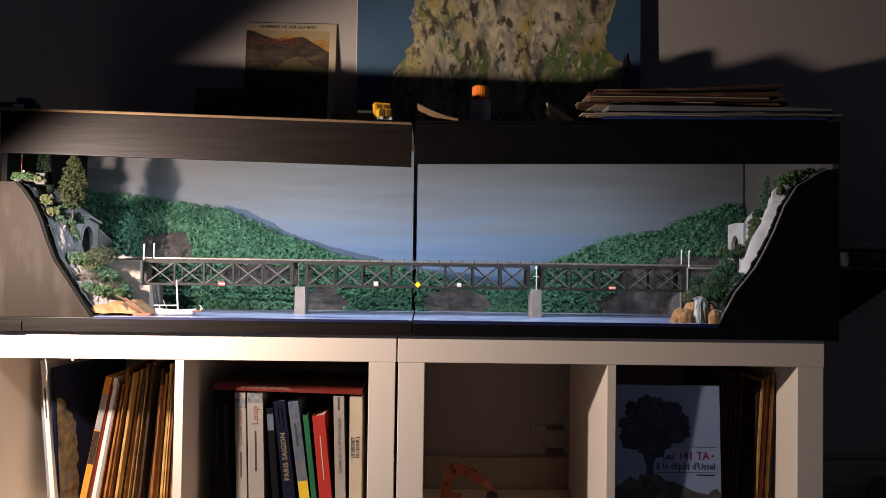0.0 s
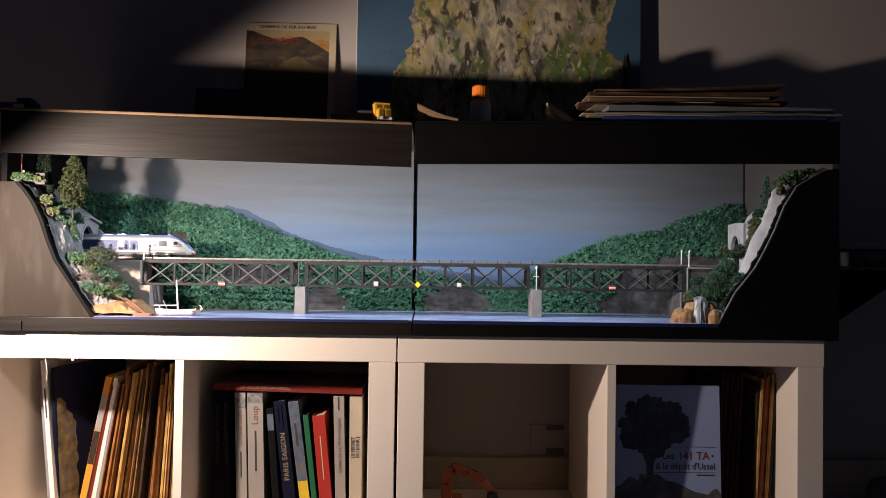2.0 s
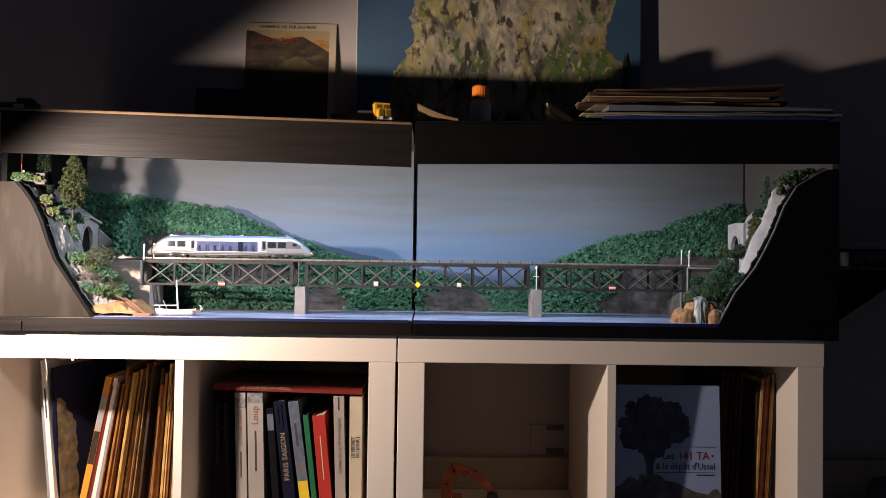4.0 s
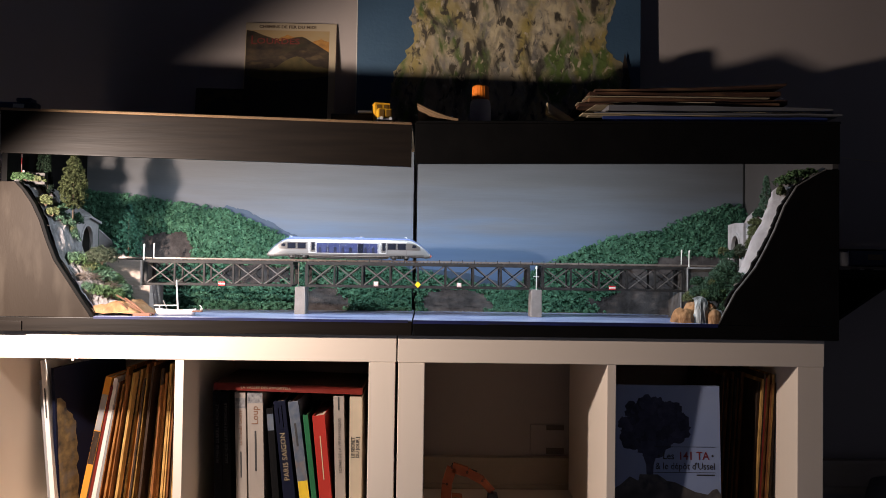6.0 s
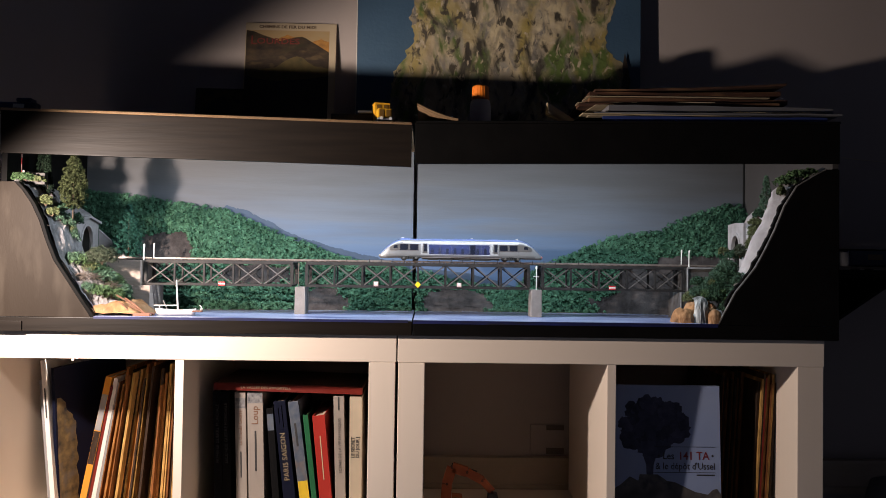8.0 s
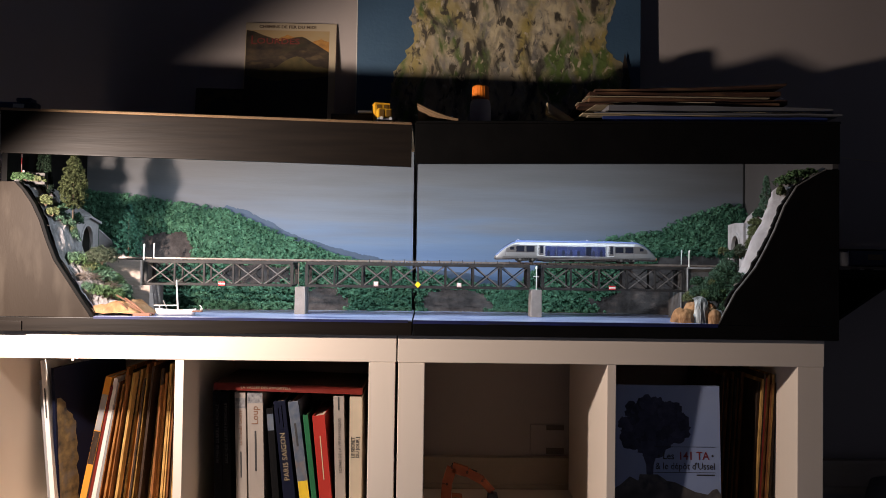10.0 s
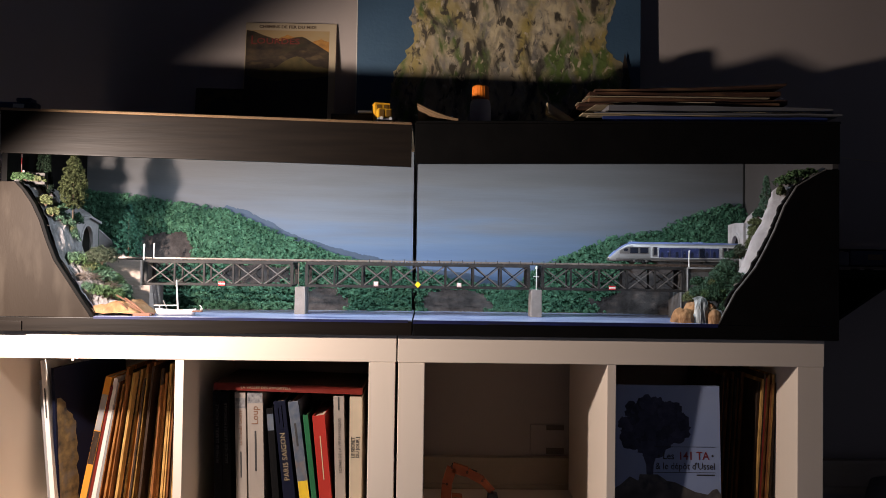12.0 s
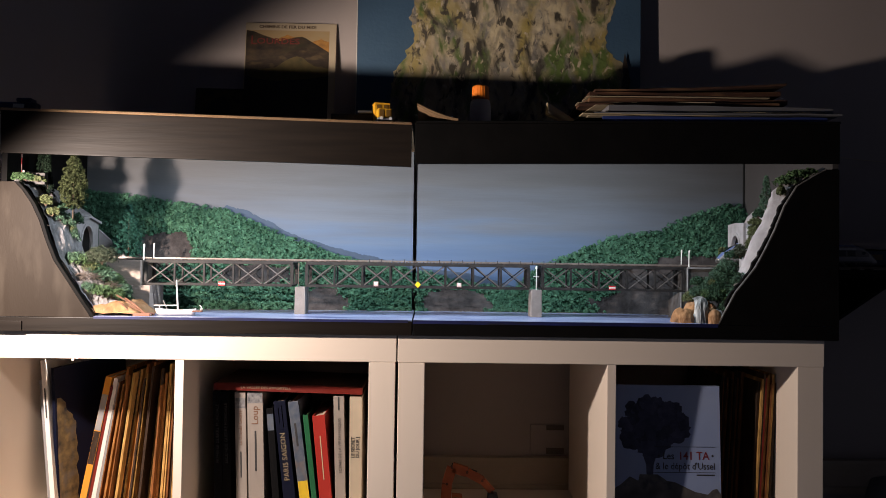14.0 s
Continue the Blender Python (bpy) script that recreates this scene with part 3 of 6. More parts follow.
def cliff(side, x0, x1, front, back, portal):
    def fn(u, v):
        x, y = x0 + (x1 - x0) * u, 0.0080 + 0.3240 * v
        k = min(1.0, max(0.0, (y - (0.008 if side < 0 else 0.014)) / (0.05 if side < 0 else 0.02)))
        k = k * k * (3 - 2 * k)
        if side > 0:
            # the east face is a narrow ridge that falls away again behind
            j = min(1.0, max(0.0, (y - 0.034) / 0.045))
            z = curve(front, x) * (1 - k) + (curve(back, x) * (1 - j) + curve(back, x - 0.034) * j) * k
        else:
            z = curve(front, x) * (1 - k) + curve(back, x) * k
        amp = min(1.0, max(0.0, (y - 0.004) / 0.012)) * min(1.0, max(0.0, (z - 0.8185) / 0.02))
        z += amp * (0.28 if side > 0 else 1.0) * (0.010 * rough_noise(x, y, z * 0.6, 0.035) + 0.014 * abs(rough_noise(x, y, 5 + z * 0.5, 0.018)) - 0.006 + 0.004 * rough_noise(x, y, 8, 0.007) + 0.012 * (noise.voronoi(Vector((x, y * 0.7, z * 0.5)) / 0.022)[0][0] - 0.4) + 0.005 * (noise.voronoi(Vector((x, y, z)) / 0.009)[0][0] - 0.4))
        inside = (x < portal) if side < 0 else (x > portal)
        if y > 0.098:
            inside = inside and y < 0.2055
            if inside:
                z = max(1.002, min(z, 1.002 + 0.75 * abs(x - portal))) + 0.004 * rough_noise(x, y, 2, 0.02)
            else:
                z = min(z, 0.9160 if y < 0.202 else 0.93)
            if not inside:
                z = 0.8175
        # ragged sideways relief of the steep faces
        wob = amp * (0.005 * rough_noise(z, y + x * 0.5, 11 + side, 0.022) + 0.003 * rough_noise(z, y + x, 17, 0.008))
        return (x + (wob if y < 0.09 else 0.0), y, z)
    rock = Shape().grid(int((x1 - x0) / 0.0028), 100, fn)
    # the tunnel mouth stays open
    def closes_mouth(q):
        p = [rock.v[i] for i in q]
        return 0.128 < sum(c[1] for c in p) / 4 < 0.172 and max(c[2] for c in p) - min(c[2] for c in p) > 0.06
    rock.f = [q for q in rock.f if not closes_mouth(q)]
    return rock


single("rock_cliff", cliff(-1, -0.7205, -0.47, L_FRONT, L_BACK, PORTAL_L - 0.001), M_rock, "rough grey plaster rock cliff above the tunnel", "model cliff", smooth=False, group="rock cliffs")
single("rock_cliff", cliff(1, 0.53, 0.7995, R_FRONT, R_BACK, PORTAL_R + 0.005), M_rock_pale, "steep pale grey plaster rock face beside the tunnel", "model cliff", smooth=True, group="rock cliffs")


def tunnel_portal(x, side, top, label, hw=0.052, aw=0.0245):
    """Stone portal across the track, with arch, cornice and a near-black tunnel tube behind it. side: the way it faces.
    """
    t = thing("tunnel_portal", label, "tunnel portal", group="tunnel portals")
    arch = [(0.15 + aw * math.cos(a), 0.958 + 0.030 * math.sin(a)) for a in np.linspace(0, math.pi, 15)]
    face = [(0.15 - hw, 0.9165), (0.15 - hw, top), (0.150, top + (0.010 if side > 0 else 0.002)), (0.15 + hw, top), (0.15 + hw, 0.9165), (0.15 + aw, 0.9165)] + arch + [(0.15 - aw, 0.9165)]
    a, b = sorted((x, x - side * 0.006))
    part("face_wall", Shape().prism(face, "x", a, b), M_stone, t)
    for i in range(11):
        w = [math.pi * (i + j) / 11 for j in (0.04, 0.96)]
        ring = [(0.15 + (aw + 0.0003 + d) * math.cos(q), 0.958 + (0.0303 + d) * math.sin(q)) for q, d in ((w[0], 0), (w[1], 0), (w[1], 0.006), (w[0], 0.006))]
        part("arch_stone", Shape().prism(ring, "x", *sorted((x + side * 0.0002, x + side * 0.0014))), M_stone, t)
    if side > 0:
        part("cornice", Shape().bar((x + side * 0.0, 0.096, top + 0.002), (x + side * 0.0, 0.150, top + 0.002 + (0.010 if side > 0 else 0.002)), 0.0045, 0.012, (1, 0, 0)).bar((x, 0.150, top + 0.002 + (0.010 if side > 0 else 0.002)), (x, 0.204, top + 0.002), 0.0045, 0.012, (1, 0, 0)), M_stone, t)
    tube = [[(xx, p, q) for p, q in [(0.1504 + aw, 0.9155)] + [(0.15 + (aw + 0.0004) * math.cos(w), 0.958 + 0.0304 * math.sin(w)) for w in np.linspace(0, math.pi, 13)] + [(0.1496 - aw, 0.9155)]] for xx in (x - side * 0.0062, x - side * 0.084)]
    part("tunnel_lining", Shape().loft(tube, closed=False, caps=False), M_tunnel, t, "near-black tunnel lining")
    return t


tunnel_portal(PORTAL_L, 1, 0.995, "grey stone tunnel portal with a gabled top")
tunnel_portal(PORTAL_R, -1, 1.012, "pale grey stone tunnel portal beside the rock face", 0.041, 0.0205)
single("wing_wall", Shape().prism([(-0.6295, 0.8190), (-0.6295, 0.984), (-0.6, 0.958), (-0.568, 0.9225), (-0.560, 0.8190)], "y", 0.2025, 0.2095), M_stone, "sloping grey stone wing wall behind the track", "retaining wall", bevel=0.0006)


M_trim = material("grey_trim", (0.30, 0.29, 0.285), 0.7, second=(0.16, 0.155, 0.15), scale=120)


M_abut = material("brown_stonework", (0.37, 0.30, 0.255), 0.85, second=(0.27, 0.22, 0.19), scale=120, stretch=(1, 1, 2.5), bump=0.5, bump_scale=250, third=(0.24, 0.20, 0.17), third_scale=26, spec=0.15)


M_abut_dark = material("dark_stonework", (0.095, 0.09, 0.086), 0.9, second=(0.05, 0.047, 0.045), scale=70, bump=0.5, bump_scale=250, third=(0.14, 0.132, 0.126), third_scale=30, spec=0.15)


def abutment(edge, far_, foot, label, trim):
    """Bridge abutment with a bearing ledge under the end of the span."""
    a = thing("bridge_abutment", label, "bridge abutment", group="bridge abutments")
    lo, hi = sorted((edge, far_))
    part("upper_wall", Shape().box(lo, hi, 0.112, 0.19, 0.872, 0.9212), M_abut_dark if trim else M_abut, a, bevel=0.0008)
    lo2, hi2 = sorted((foot, far_))
    part("lower_wall", Shape().box(lo2, hi2, 0.110, 0.192, 0.8187, 0.8718), M_abut_dark if trim else M_abut, a, bevel=0.0008)
    if trim:
        part("coping", Shape().box(lo - 0.001, hi, 0.1095, 0.1118, 0.9190, 0.9222), M_trim, a, "pale grey coping")
        part("corner_strip", Shape().box(lo - 0.0008, lo + 0.0008, 0.1095, 0.1118, 0.8725, 0.9188), M_trim, a, "pale grey corner strip")
        part("corner_strip", Shape().box(lo2 - 0.0008, lo2 + 0.0008, 0.1082, 0.1098, 0.840, 0.8715), M_trim, a, "pale grey corner strip")
    return a


abutment(-0.5095, -0.6285, -0.4900, "brownish stone bridge abutment beside the boat", False)
abutment(0.5715, 0.6810, 0.5580, "dark grey bridge abutment with pale edges", True)


# ---------- sandy banks, waterfall ----------
def bank(name, label, x0, x1, y0, y1, height, seed):
    def fn(u, v):
        x, y = x0 + (x1 - x0) * u, y0 + (y1 - y0) * v
        e = min(1.0, 4.5 * u, 3.0 * (1 - u), 5 * (v + 0.02))
        z = 0.8182 + max(0.0, e) ** 0.6 * height * (0.75 + 0.3 * v + 0.26 * rough_noise(x, y, seed, 0.024) + 0.09 * rough_noise(x, y, seed, 0.009) + 0.05 * rough_noise(x, y, seed, 0.004))
        return (x, y + 0.006 * rough_noise(x, z, seed, 0.02), z)
    return single(name, Shape().grid(44, 26, fn), M_sand, label, "model rock", group="sandy banks")


bank("sandy_bank", "ochre plaster bank at the water under the bushes", -0.574, -0.472, 0.002, 0.095, 0.027, 1.0)
def boulder(label, x0, x1, y0, y1, top, seed):
    """A rounded plaster boulder standing in the water."""
    def fn(u, v):
        a, b = 2 * u - 1, 2 * v - 1
        x, y = (x0 + x1) / 2 + a * (x1 - x0) / 2, (y0 + y1) / 2 + b * (y1 - y0) / 2
        k = max(0.0, 1 - abs(a) ** 2.4 - abs(b) ** 2.4) ** 0.42
        return (x + 0.002 * rough_noise(x, y, seed, 0.012), y, 0.8180 + (top - 0.818) * k * (1 + 0.34 * rough_noise(x, y, seed, 0.016) + 0.12 * rough_noise(x, y, seed + 3, 0.006)))
    single("ochre_boulder", Shape().grid(36, 36, fn), M_sand, label, "model rock", group="sandy banks")


boulder("rounded orange ochre plaster rock beside the waterfall", 0.516, 0.556, 0.003, 0.060, 0.844, 4.0)
boulder("orange ochre plaster rock at the foot of the waterfall", 0.571, 0.603, -0.0115, 0.036, 0.848, 9.0)
boulder("ochre plaster rock under the bushes", 0.545, 0.612, 0.022, 0.090, 0.860, 6.0)


def fall(u, v):
    a = (u - 0.5)
    z = 0.8186 + 0.049 * math.sin(0.5 * math.pi * v)
    y = -0.003 + 0.012 * v + 0.030 * v ** 4 + 0.012 * (abs(a) * 2) ** 2 + 0.005 * rough_noise(u * 0.03, v * 0.012, 2, 0.006) + 0.003 * rough_noise(u * 0.03, v * 0.008, 2, 0.0025)
    return (0.5645 + a * 0.027 * (1.15 - 0.35 * v) * (1 + 0.25 * rough_noise(0, v, 3, 0.25)) + 0.006 * v, y, z - 0.006 * (2 * a) ** 2 * v)


single("waterfall", Shape().grid(22, 30, fall), M_foam, "grey-white modelled waterfall running over the bank", "model waterfall", smooth=True)


# ---------- bushes and trees ----------
def bush(x, y, z, rx, ry, rz, mat_, label, leaves=12, clumps=110, size=0.0018, name="bush"):
    rx, ry, rz = rx * 1.2, ry * 1.1, rz * 1.2
    b = thing(name, label, "model bush", pose(x, y, z), "bushes")
    d = rng.normal(size=(clumps, 3))
    d /= np.linalg.norm(d, axis=1)[:, None]
    d[:, 2] = np.abs(d[:, 2]) * 1.1 - 0.25
    k = rng.uniform(0.45, 1.0, clumps)[:, None]
    c = d * k * np.array([rx, ry, rz])
    part("leaves", flock_mesh("leaves", leaf_cloud(c, d, min(rx, ry, rz) * 0.35, leaves, size), mat_), None, b)
    st = Shape()
    for i in range(5):
        e = c[i] * 0.8
        st.tube((0, 0, -rz * 0.5), e, 0.0011, 0.0004, 5)
    part("branchwork", st, M_bark, b)
    return b


M_leaf_deep = material("deep_green_flock", (0.050, 0.098, 0.062), 0.8, second=(0.11, 0.18, 0.12), scale=110, island=0.5, spec=0.2)
G, O, Y, D, K = M_bush, M_leaf_olive, M_leaf_yellow, M_leaf_dark, M_leaf_grey
for args in (
        (-0.5577, 0.046, 0.924, 0.024, 0.018, 0.020, K, "grey-green round bush before the tunnel mouth", 20, 190, 0.0016),
        (-0.603, 0.045, 0.917, 0.022, 0.016, 0.014, G, "green leafy bush on the cliff foot"),
        (-0.592, 0.058, 0.905, 0.024, 0.016, 0.014, O, "olive green bush on the cliff foot"),
        (-0.570, 0.060, 0.900, 0.020, 0.016, 0.012, D, "dark green bush in a rock cleft"),
        (-0.545, 0.070, 0.880, 0.016, 0.016, 0.014, G, "green bush beside the abutment"),
        (-0.530, 0.080, 0.862, 0.012, 0.014, 0.014, D, "dark green bush beside the abutment"),
        (-0.560, 0.030, 0.862, 0.022, 0.014, 0.012, G, "green leafy bush above the ochre bank"),
        (-0.536, 0.040, 0.856, 0.020, 0.014, 0.011, G, "green leafy bush above the ochre bank"),
        (-0.515, 0.055, 0.848, 0.010, 0.010, 0.009, D, "small dark bush above the ochre bank"),
        (-0.652, 0.016, 1.026, 0.011, 0.006, 0.012, Y, "yellowish bush clinging to the rock"),
        (-0.640, 0.018, 1.006, 0.012, 0.006, 0.010, Y, "yellowish bush clinging to the rock"),
        (-0.632, 0.055, 1.020, 0.014, 0.014, 0.010, D, "dark green bush on the rock ledge"),
        (-0.622, 0.080, 0.996, 0.009, 0.012, 0.014, D, "dark green bush beside the portal"),
        (-0.628, 0.070, 0.975, 0.008, 0.012, 0.014, O, "olive bush beside the portal"),
        (-0.630, 0.055, 0.950, 0.008, 0.010, 0.010, O, "olive bush on the rock"),
        (-0.629, 0.052, 0.990, 0.012, 0.010, 0.015, M_leaf_deep, "deep green ivy under the cypress"),
        (-0.708, 0.020, 1.070, 0.010, 0.012, 0.008, G, "low green bush on the cliff top"),
        (-0.690, 0.018, 1.070, 0.014, 0.012, 0.008, G, "low green bush on the cliff top"),
        (-0.673, 0.030, 1.068, 0.010, 0.012, 0.006, O, "low olive bush on the cliff top"),
        (0.628, 0.050, 0.903, 0.018, 0.020, 0.018, D, "dark green bush under the tunnel"),
        (0.626, 0.045, 0.890, 0.020, 0.016, 0.016, D, "dark green bush under the tunnel"),
        (0.608, 0.040, 0.878, 0.020, 0.016, 0.015, D, "dark green bush over the waterfall"),
        (0.590, 0.045, 0.865, 0.018, 0.014, 0.014, G, "green bush over the waterfall"),
        (0.600, 0.030, 0.866, 0.014, 0.012, 0.012, D, "dark bush beside the waterfall"),
        (0.612, 0.028, 0.866, 0.014, 0.010, 0.014, G, "green bush at the cliff foot"),
        (0.566, 0.070, 0.862, 0.014, 0.014, 0.012, O, "olive bush before the abutment"),
        (0.582, 0.085, 0.893, 0.010, 0.010, 0.010, D, "dark bush before the abutment"),
        (0.604, 0.060, 0.893, 0.007, 0.006, 0.006, Y, "yellowish tuft among the bushes"),
        (0.642, 0.085, 0.922, 0.014, 0.014, 0.012, K, "grey-green bush beside the track"),
        (0.655, 0.090, 0.946, 0.014, 0.012, 0.010, D, "dark bush before the portal"),
        (0.672, 0.188, 0.955, 0.010, 0.006, 0.010, O, "olive bush before the portal"),
        (0.664, 0.080, 0.952, 0.009, 0.012, 0.016, K, "grey-green bush before the portal"),
        (0.690, 0.080, 0.990, 0.008, 0.012, 0.020, O, "olive bush between portal and rock"),
        (0.696, 0.085, 1.012, 0.010, 0.012, 0.008, O, "olive bush on the portal"),
        (0.700, 0.078, 1.026, 0.008, 0.012, 0.012, D, "dark bush at the rock edge"),
        (0.728, 0.025, 1.086, 0.018, 0.014, 0.010, G, "green bush on the cliff top"),
        (0.750, 0.022, 1.098, 0.018, 0.014, 0.009, G, "green bush on the cliff top"),
        (0.772, 0.020, 1.104, 0.014, 0.012, 0.006, G, "green bush on the cliff top"),
        (0.632, 0.062, 0.922, 0.018, 0.014, 0.016, M_leaf_deep, "deep green bush below the portal"),
        (0.622, 0.062, 0.905, 0.022, 0.014, 0.016, M_leaf_deep, "deep green bush before the abutment"),
        (0.603, 0.075, 0.885, 0.020, 0.014, 0.016, M_leaf_deep, "deep green bush before the abutment"),
        (0.620, 0.040, 0.876, 0.018, 0.012, 0.016, M_leaf_deep, "deep green bush at the cliff foot"),
        (0.616, 0.036, 0.862, 0.012, 0.010, 0.014, M_leaf_deep, "deep green bush beside the waterfall"),
        (0.577, 0.060, 0.872, 0.016, 0.012, 0.012, M_leaf_deep, "deep green bush above the ochre bank"),
        (-0.612, 0.036, 0.922, 0.014, 0.010, 0.012, M_leaf_deep, "deep green bush below the rock"),
        (-0.585, 0.072, 0.915, 0.018, 0.010, 0.010, M_leaf_deep, "deep green bush before the tunnel mouth"),
        (-0.552, 0.052, 0.888, 0.018, 0.012, 0.012, M_leaf_deep, "deep green bush on the slope"),
        (-0.522, 0.062, 0.862, 0.014, 0.010, 0.012, M_leaf_deep, "deep green bush beside the abutment"),
        (-0.578, 0.022, 0.868, 0.014, 0.008, 0.010, M_leaf_deep, "deep green bush behind the front board"),
        (-0.636, 0.040, 1.000, 0.010, 0.010, 0.016, M_leaf_deep, "deep green ivy on the rock"),
        (-0.622, 0.066, 0.962, 0.009, 0.010, 0.018, M_leaf_deep, "deep green ivy beside the portal"),
        (0.642, 0.026, 0.897, 0.012, 0.010, 0.014, M_leaf_deep, "deep green bush at the cliff foot"),
        (0.630, 0.020, 0.872, 0.012, 0.008, 0.014, M_leaf_deep, "deep green bush at the cliff foot"),
        (0.612, 0.018, 0.846, 0.010, 0.008, 0.012, M_leaf_deep, "deep green bush beside the waterfall"),
        (0.690, 0.090, 0.965, 0.009, 0.008, 0.018, O, "olive bush between portal and rock"),
        (0.698, 0.088, 0.998, 0.009, 0.008, 0.014, K, "grey-green bush between portal and rock"),
        (0.716, 0.018, 1.066, 0.006, 0.006, 0.012, O, "olive bush on the rock edge")):
    bush(*args)


def twigs(x, y, z, w, n, label):
    s = Shape()
    for i in range(n):
        a = Vector((rng.uniform(-w, w), rng.uniform(-0.008, 0.008), rng.uniform(-0.004, 0.005)))
        d = Vector((rng.normal(), rng.normal() * 0.5, rng.normal() * 0.45)).normalized() * rng.uniform(0.008, 0.018)
        s.tube(a, a + d, 0.0006, 0.0003, 4)
    return single("dry_brush", s, M_twig, label, "dry twigs", m=pose(x, y, z), kind="stuff")


twigs(-0.583, 0.024, 0.890, 0.024, 90, "tangle of dry brown twigs on the rocks")
twigs(-0.545, 0.045, 0.872, 0.018, 50, "tangle of dry brown twigs on the rocks")
twigs(0.612, 0.018, 0.835, 0.006, 25, "dry twigs at the cliff foot")


def conifer(x, y, z, h, r, mat_, label, shape="cone", name="conifer"):
    t = thing(name, label, "model tree", pose(x, y, z), "model trees")
    part("trunk", Shape().tube((0, 0, -0.022 if shape == "egg" else -0.006), (0, 0, h * 0.85), r * 0.05, r * 0.02, 7), M_bark, t)
    c, o, rad = [], [], []
    n = int(h / 0.0042)
    for i in range(n):
        v = (i + 0.5) / n
        rr = r * (1 - v) ** 0.8 if shape == "cone" else r * math.sin(math.pi * min(1, 0.08 + v * 0.92) ** 0.75) ** 0.8
        m = max(4, int(rr / (0.0014 if shape == "egg" else 0.0020)))
        for j in range(m):
            w = 2 * math.pi * (j + rng.uniform(0, 1)) / m
            k = rr * rng.uniform(0.3, 1.05)
            c.append((k * math.cos(w), k * math.sin(w), h * (0.08 + 0.92 * v) - (0.3 * k if shape == "cone" else 0)))
            o.append((math.cos(w), math.sin(w), 0.35))
            rad.append(0.0040)
    part("crown", flock_mesh("crown", leaf_cloud(c, o, rad, 24, 0.0017), mat_), None, t)
    return t


conifer(-0.6165, 0.050, 1.010, 0.110, 0.0245, M_leaf_cypress, "olive green egg-shaped cypress on the cliff", "egg", "cypress_tree")
conifer(-0.700, 0.10, 1.065, 0.075, 0.012, M_leaf_shade, "conifer on the cliff top, darkened as in shade")
conifer(-0.671, 0.062, 1.035, 0.085, 0.012, M_leaf_shade, "conifer on the cliff top, darkened as in shade")
conifer(-0.566, 0.198, 0.930, 0.106, 0.038, M_leaf_blue, "blue-green fir before the wooded hillside")
conifer(0.728, 0.11, 1.030, 0.076, 0.017, M_leaf_deep, "dark green fir behind the rock face")

# ---------- small lineside things ----------
def mast():
    m = thing("mast", "thin red and white mast on the cliff top", "model mast", pose(-0.7120, 0.045, 1.062))
    for i in range(5):
        part("mast_section", Shape().tube((0, 0, i * 0.012), (0, 0, i * 0.012 + 0.012), 0.0011), M_red if i % 2 else M_pink, m)
    part("base_ball", Shape().tube((0.005, -0.002, 0.020), (0.005, -0.002, 0.0245), 0.0024, 0.0018, 10).tube((0.005, -0.002, 0.0), (0.005, -0.002, 0.020), 0.0008), M_white, m, "white ball on a stick")


mast()
single("concrete_ledge", Shape().box(-0.716, -0.664, 0.036, 0.05, 1.060, 1.0815), M_abut_dark, "small grey concrete ledge on the cliff top", "model wall", bevel=0.0008)


def white_post(x, y, h):
    p = thing("line_post", "white painted post beside the track", "model post", pose(x, y, 0.9222), "white posts")
    part("shaft", Shape().tube((0, 0, -0.0012), (0, 0, h), 0.0012), M_white, p)
    part("head", Shape().tube((0.0004, 0, h - 0.005), (0.0008, 0, h + 0.0012), 0.0017, 0.0014, 8), M_white, p)


for x, y, h in ((-0.5060, 0.1185, 0.030), (-0.5090, 0.1850, 0.0335), (0.5824, 0.1850, 0.0355), (0.5765, 0.1185, 0.033)):
    white_post(x, y, h)


def sign(x, z, w, h, kind_, label):
    s = thing("sign", label, "model sign", pose(x, 0.1200, z), "bridge signs")
    if kind_ == "diamond":
        part("plate", Shape().prism([(-w / 2, 0), (0, -h / 2), (w / 2, 0), (0, h / 2)], "y", -0.0006, 0.0004), M_yellow, s)
        part("bracket", Shape().box(-0.0008, 0.0008, 0.0004, 0.0022, -0.003, 0.003), M_steel, s)
        return
    part("plate", Shape().box(-w / 2, w / 2, -0.0006, 0.0004, -h / 2, h / 2), M_red if kind_ == "red" else M_pink, s)
    part("band", Shape().box(-w * (0.5 if kind_ == "red" else 0.32), w * (0.5 if kind_ == "red" else 0.32), -0.001, -0.0006, -h * 0.18, h * (0.18 if kind_ == "red" else 0.42)), M_white, s, "white band")
    part("bracket", Shape().box(-0.0008, 0.0008, 0.0004, 0.0022, -0.003, 0.003), M_steel, s)


sign(-0.3525, 0.877, 0.0125, 0.0080, "red", "red plate with a white band on the girder")
sign(0.423, 0.879, 0.013, 0.008, "red", "red plate with a white band on the girder")
sign(-0.048, 0.8805, 0.0092, 0.0092, "pale", "small pale pink and white plate on the girder")
sign(0.117, 0.8805, 0.0090, 0.0085, "pale", "small pale pink and white plate on the girder")
sign(0.035, 0.880, 0.0128, 0.0128, "diamond", "yellow diamond plate at the middle of the bridge")


def pier_mast(x, z0, label, paint=M_white):
    m = thing("signal_mast", label, "model mast", pose(x, 0.1165, z0), "pier masts")
    part("shaft", Shape().tube((0, 0, 0), (0, 0, 0.045), 0.0009), paint, m)
    part("crossbar", Shape().box(-0.006, 0.006, -0.0006, 0.0006, 0.026, 0.0272), paint, m)
    part("lamp_head", Shape().tube((0, 0, 0.042), (0, 0, 0.048), 0.0022, 0.0016), paint, m)


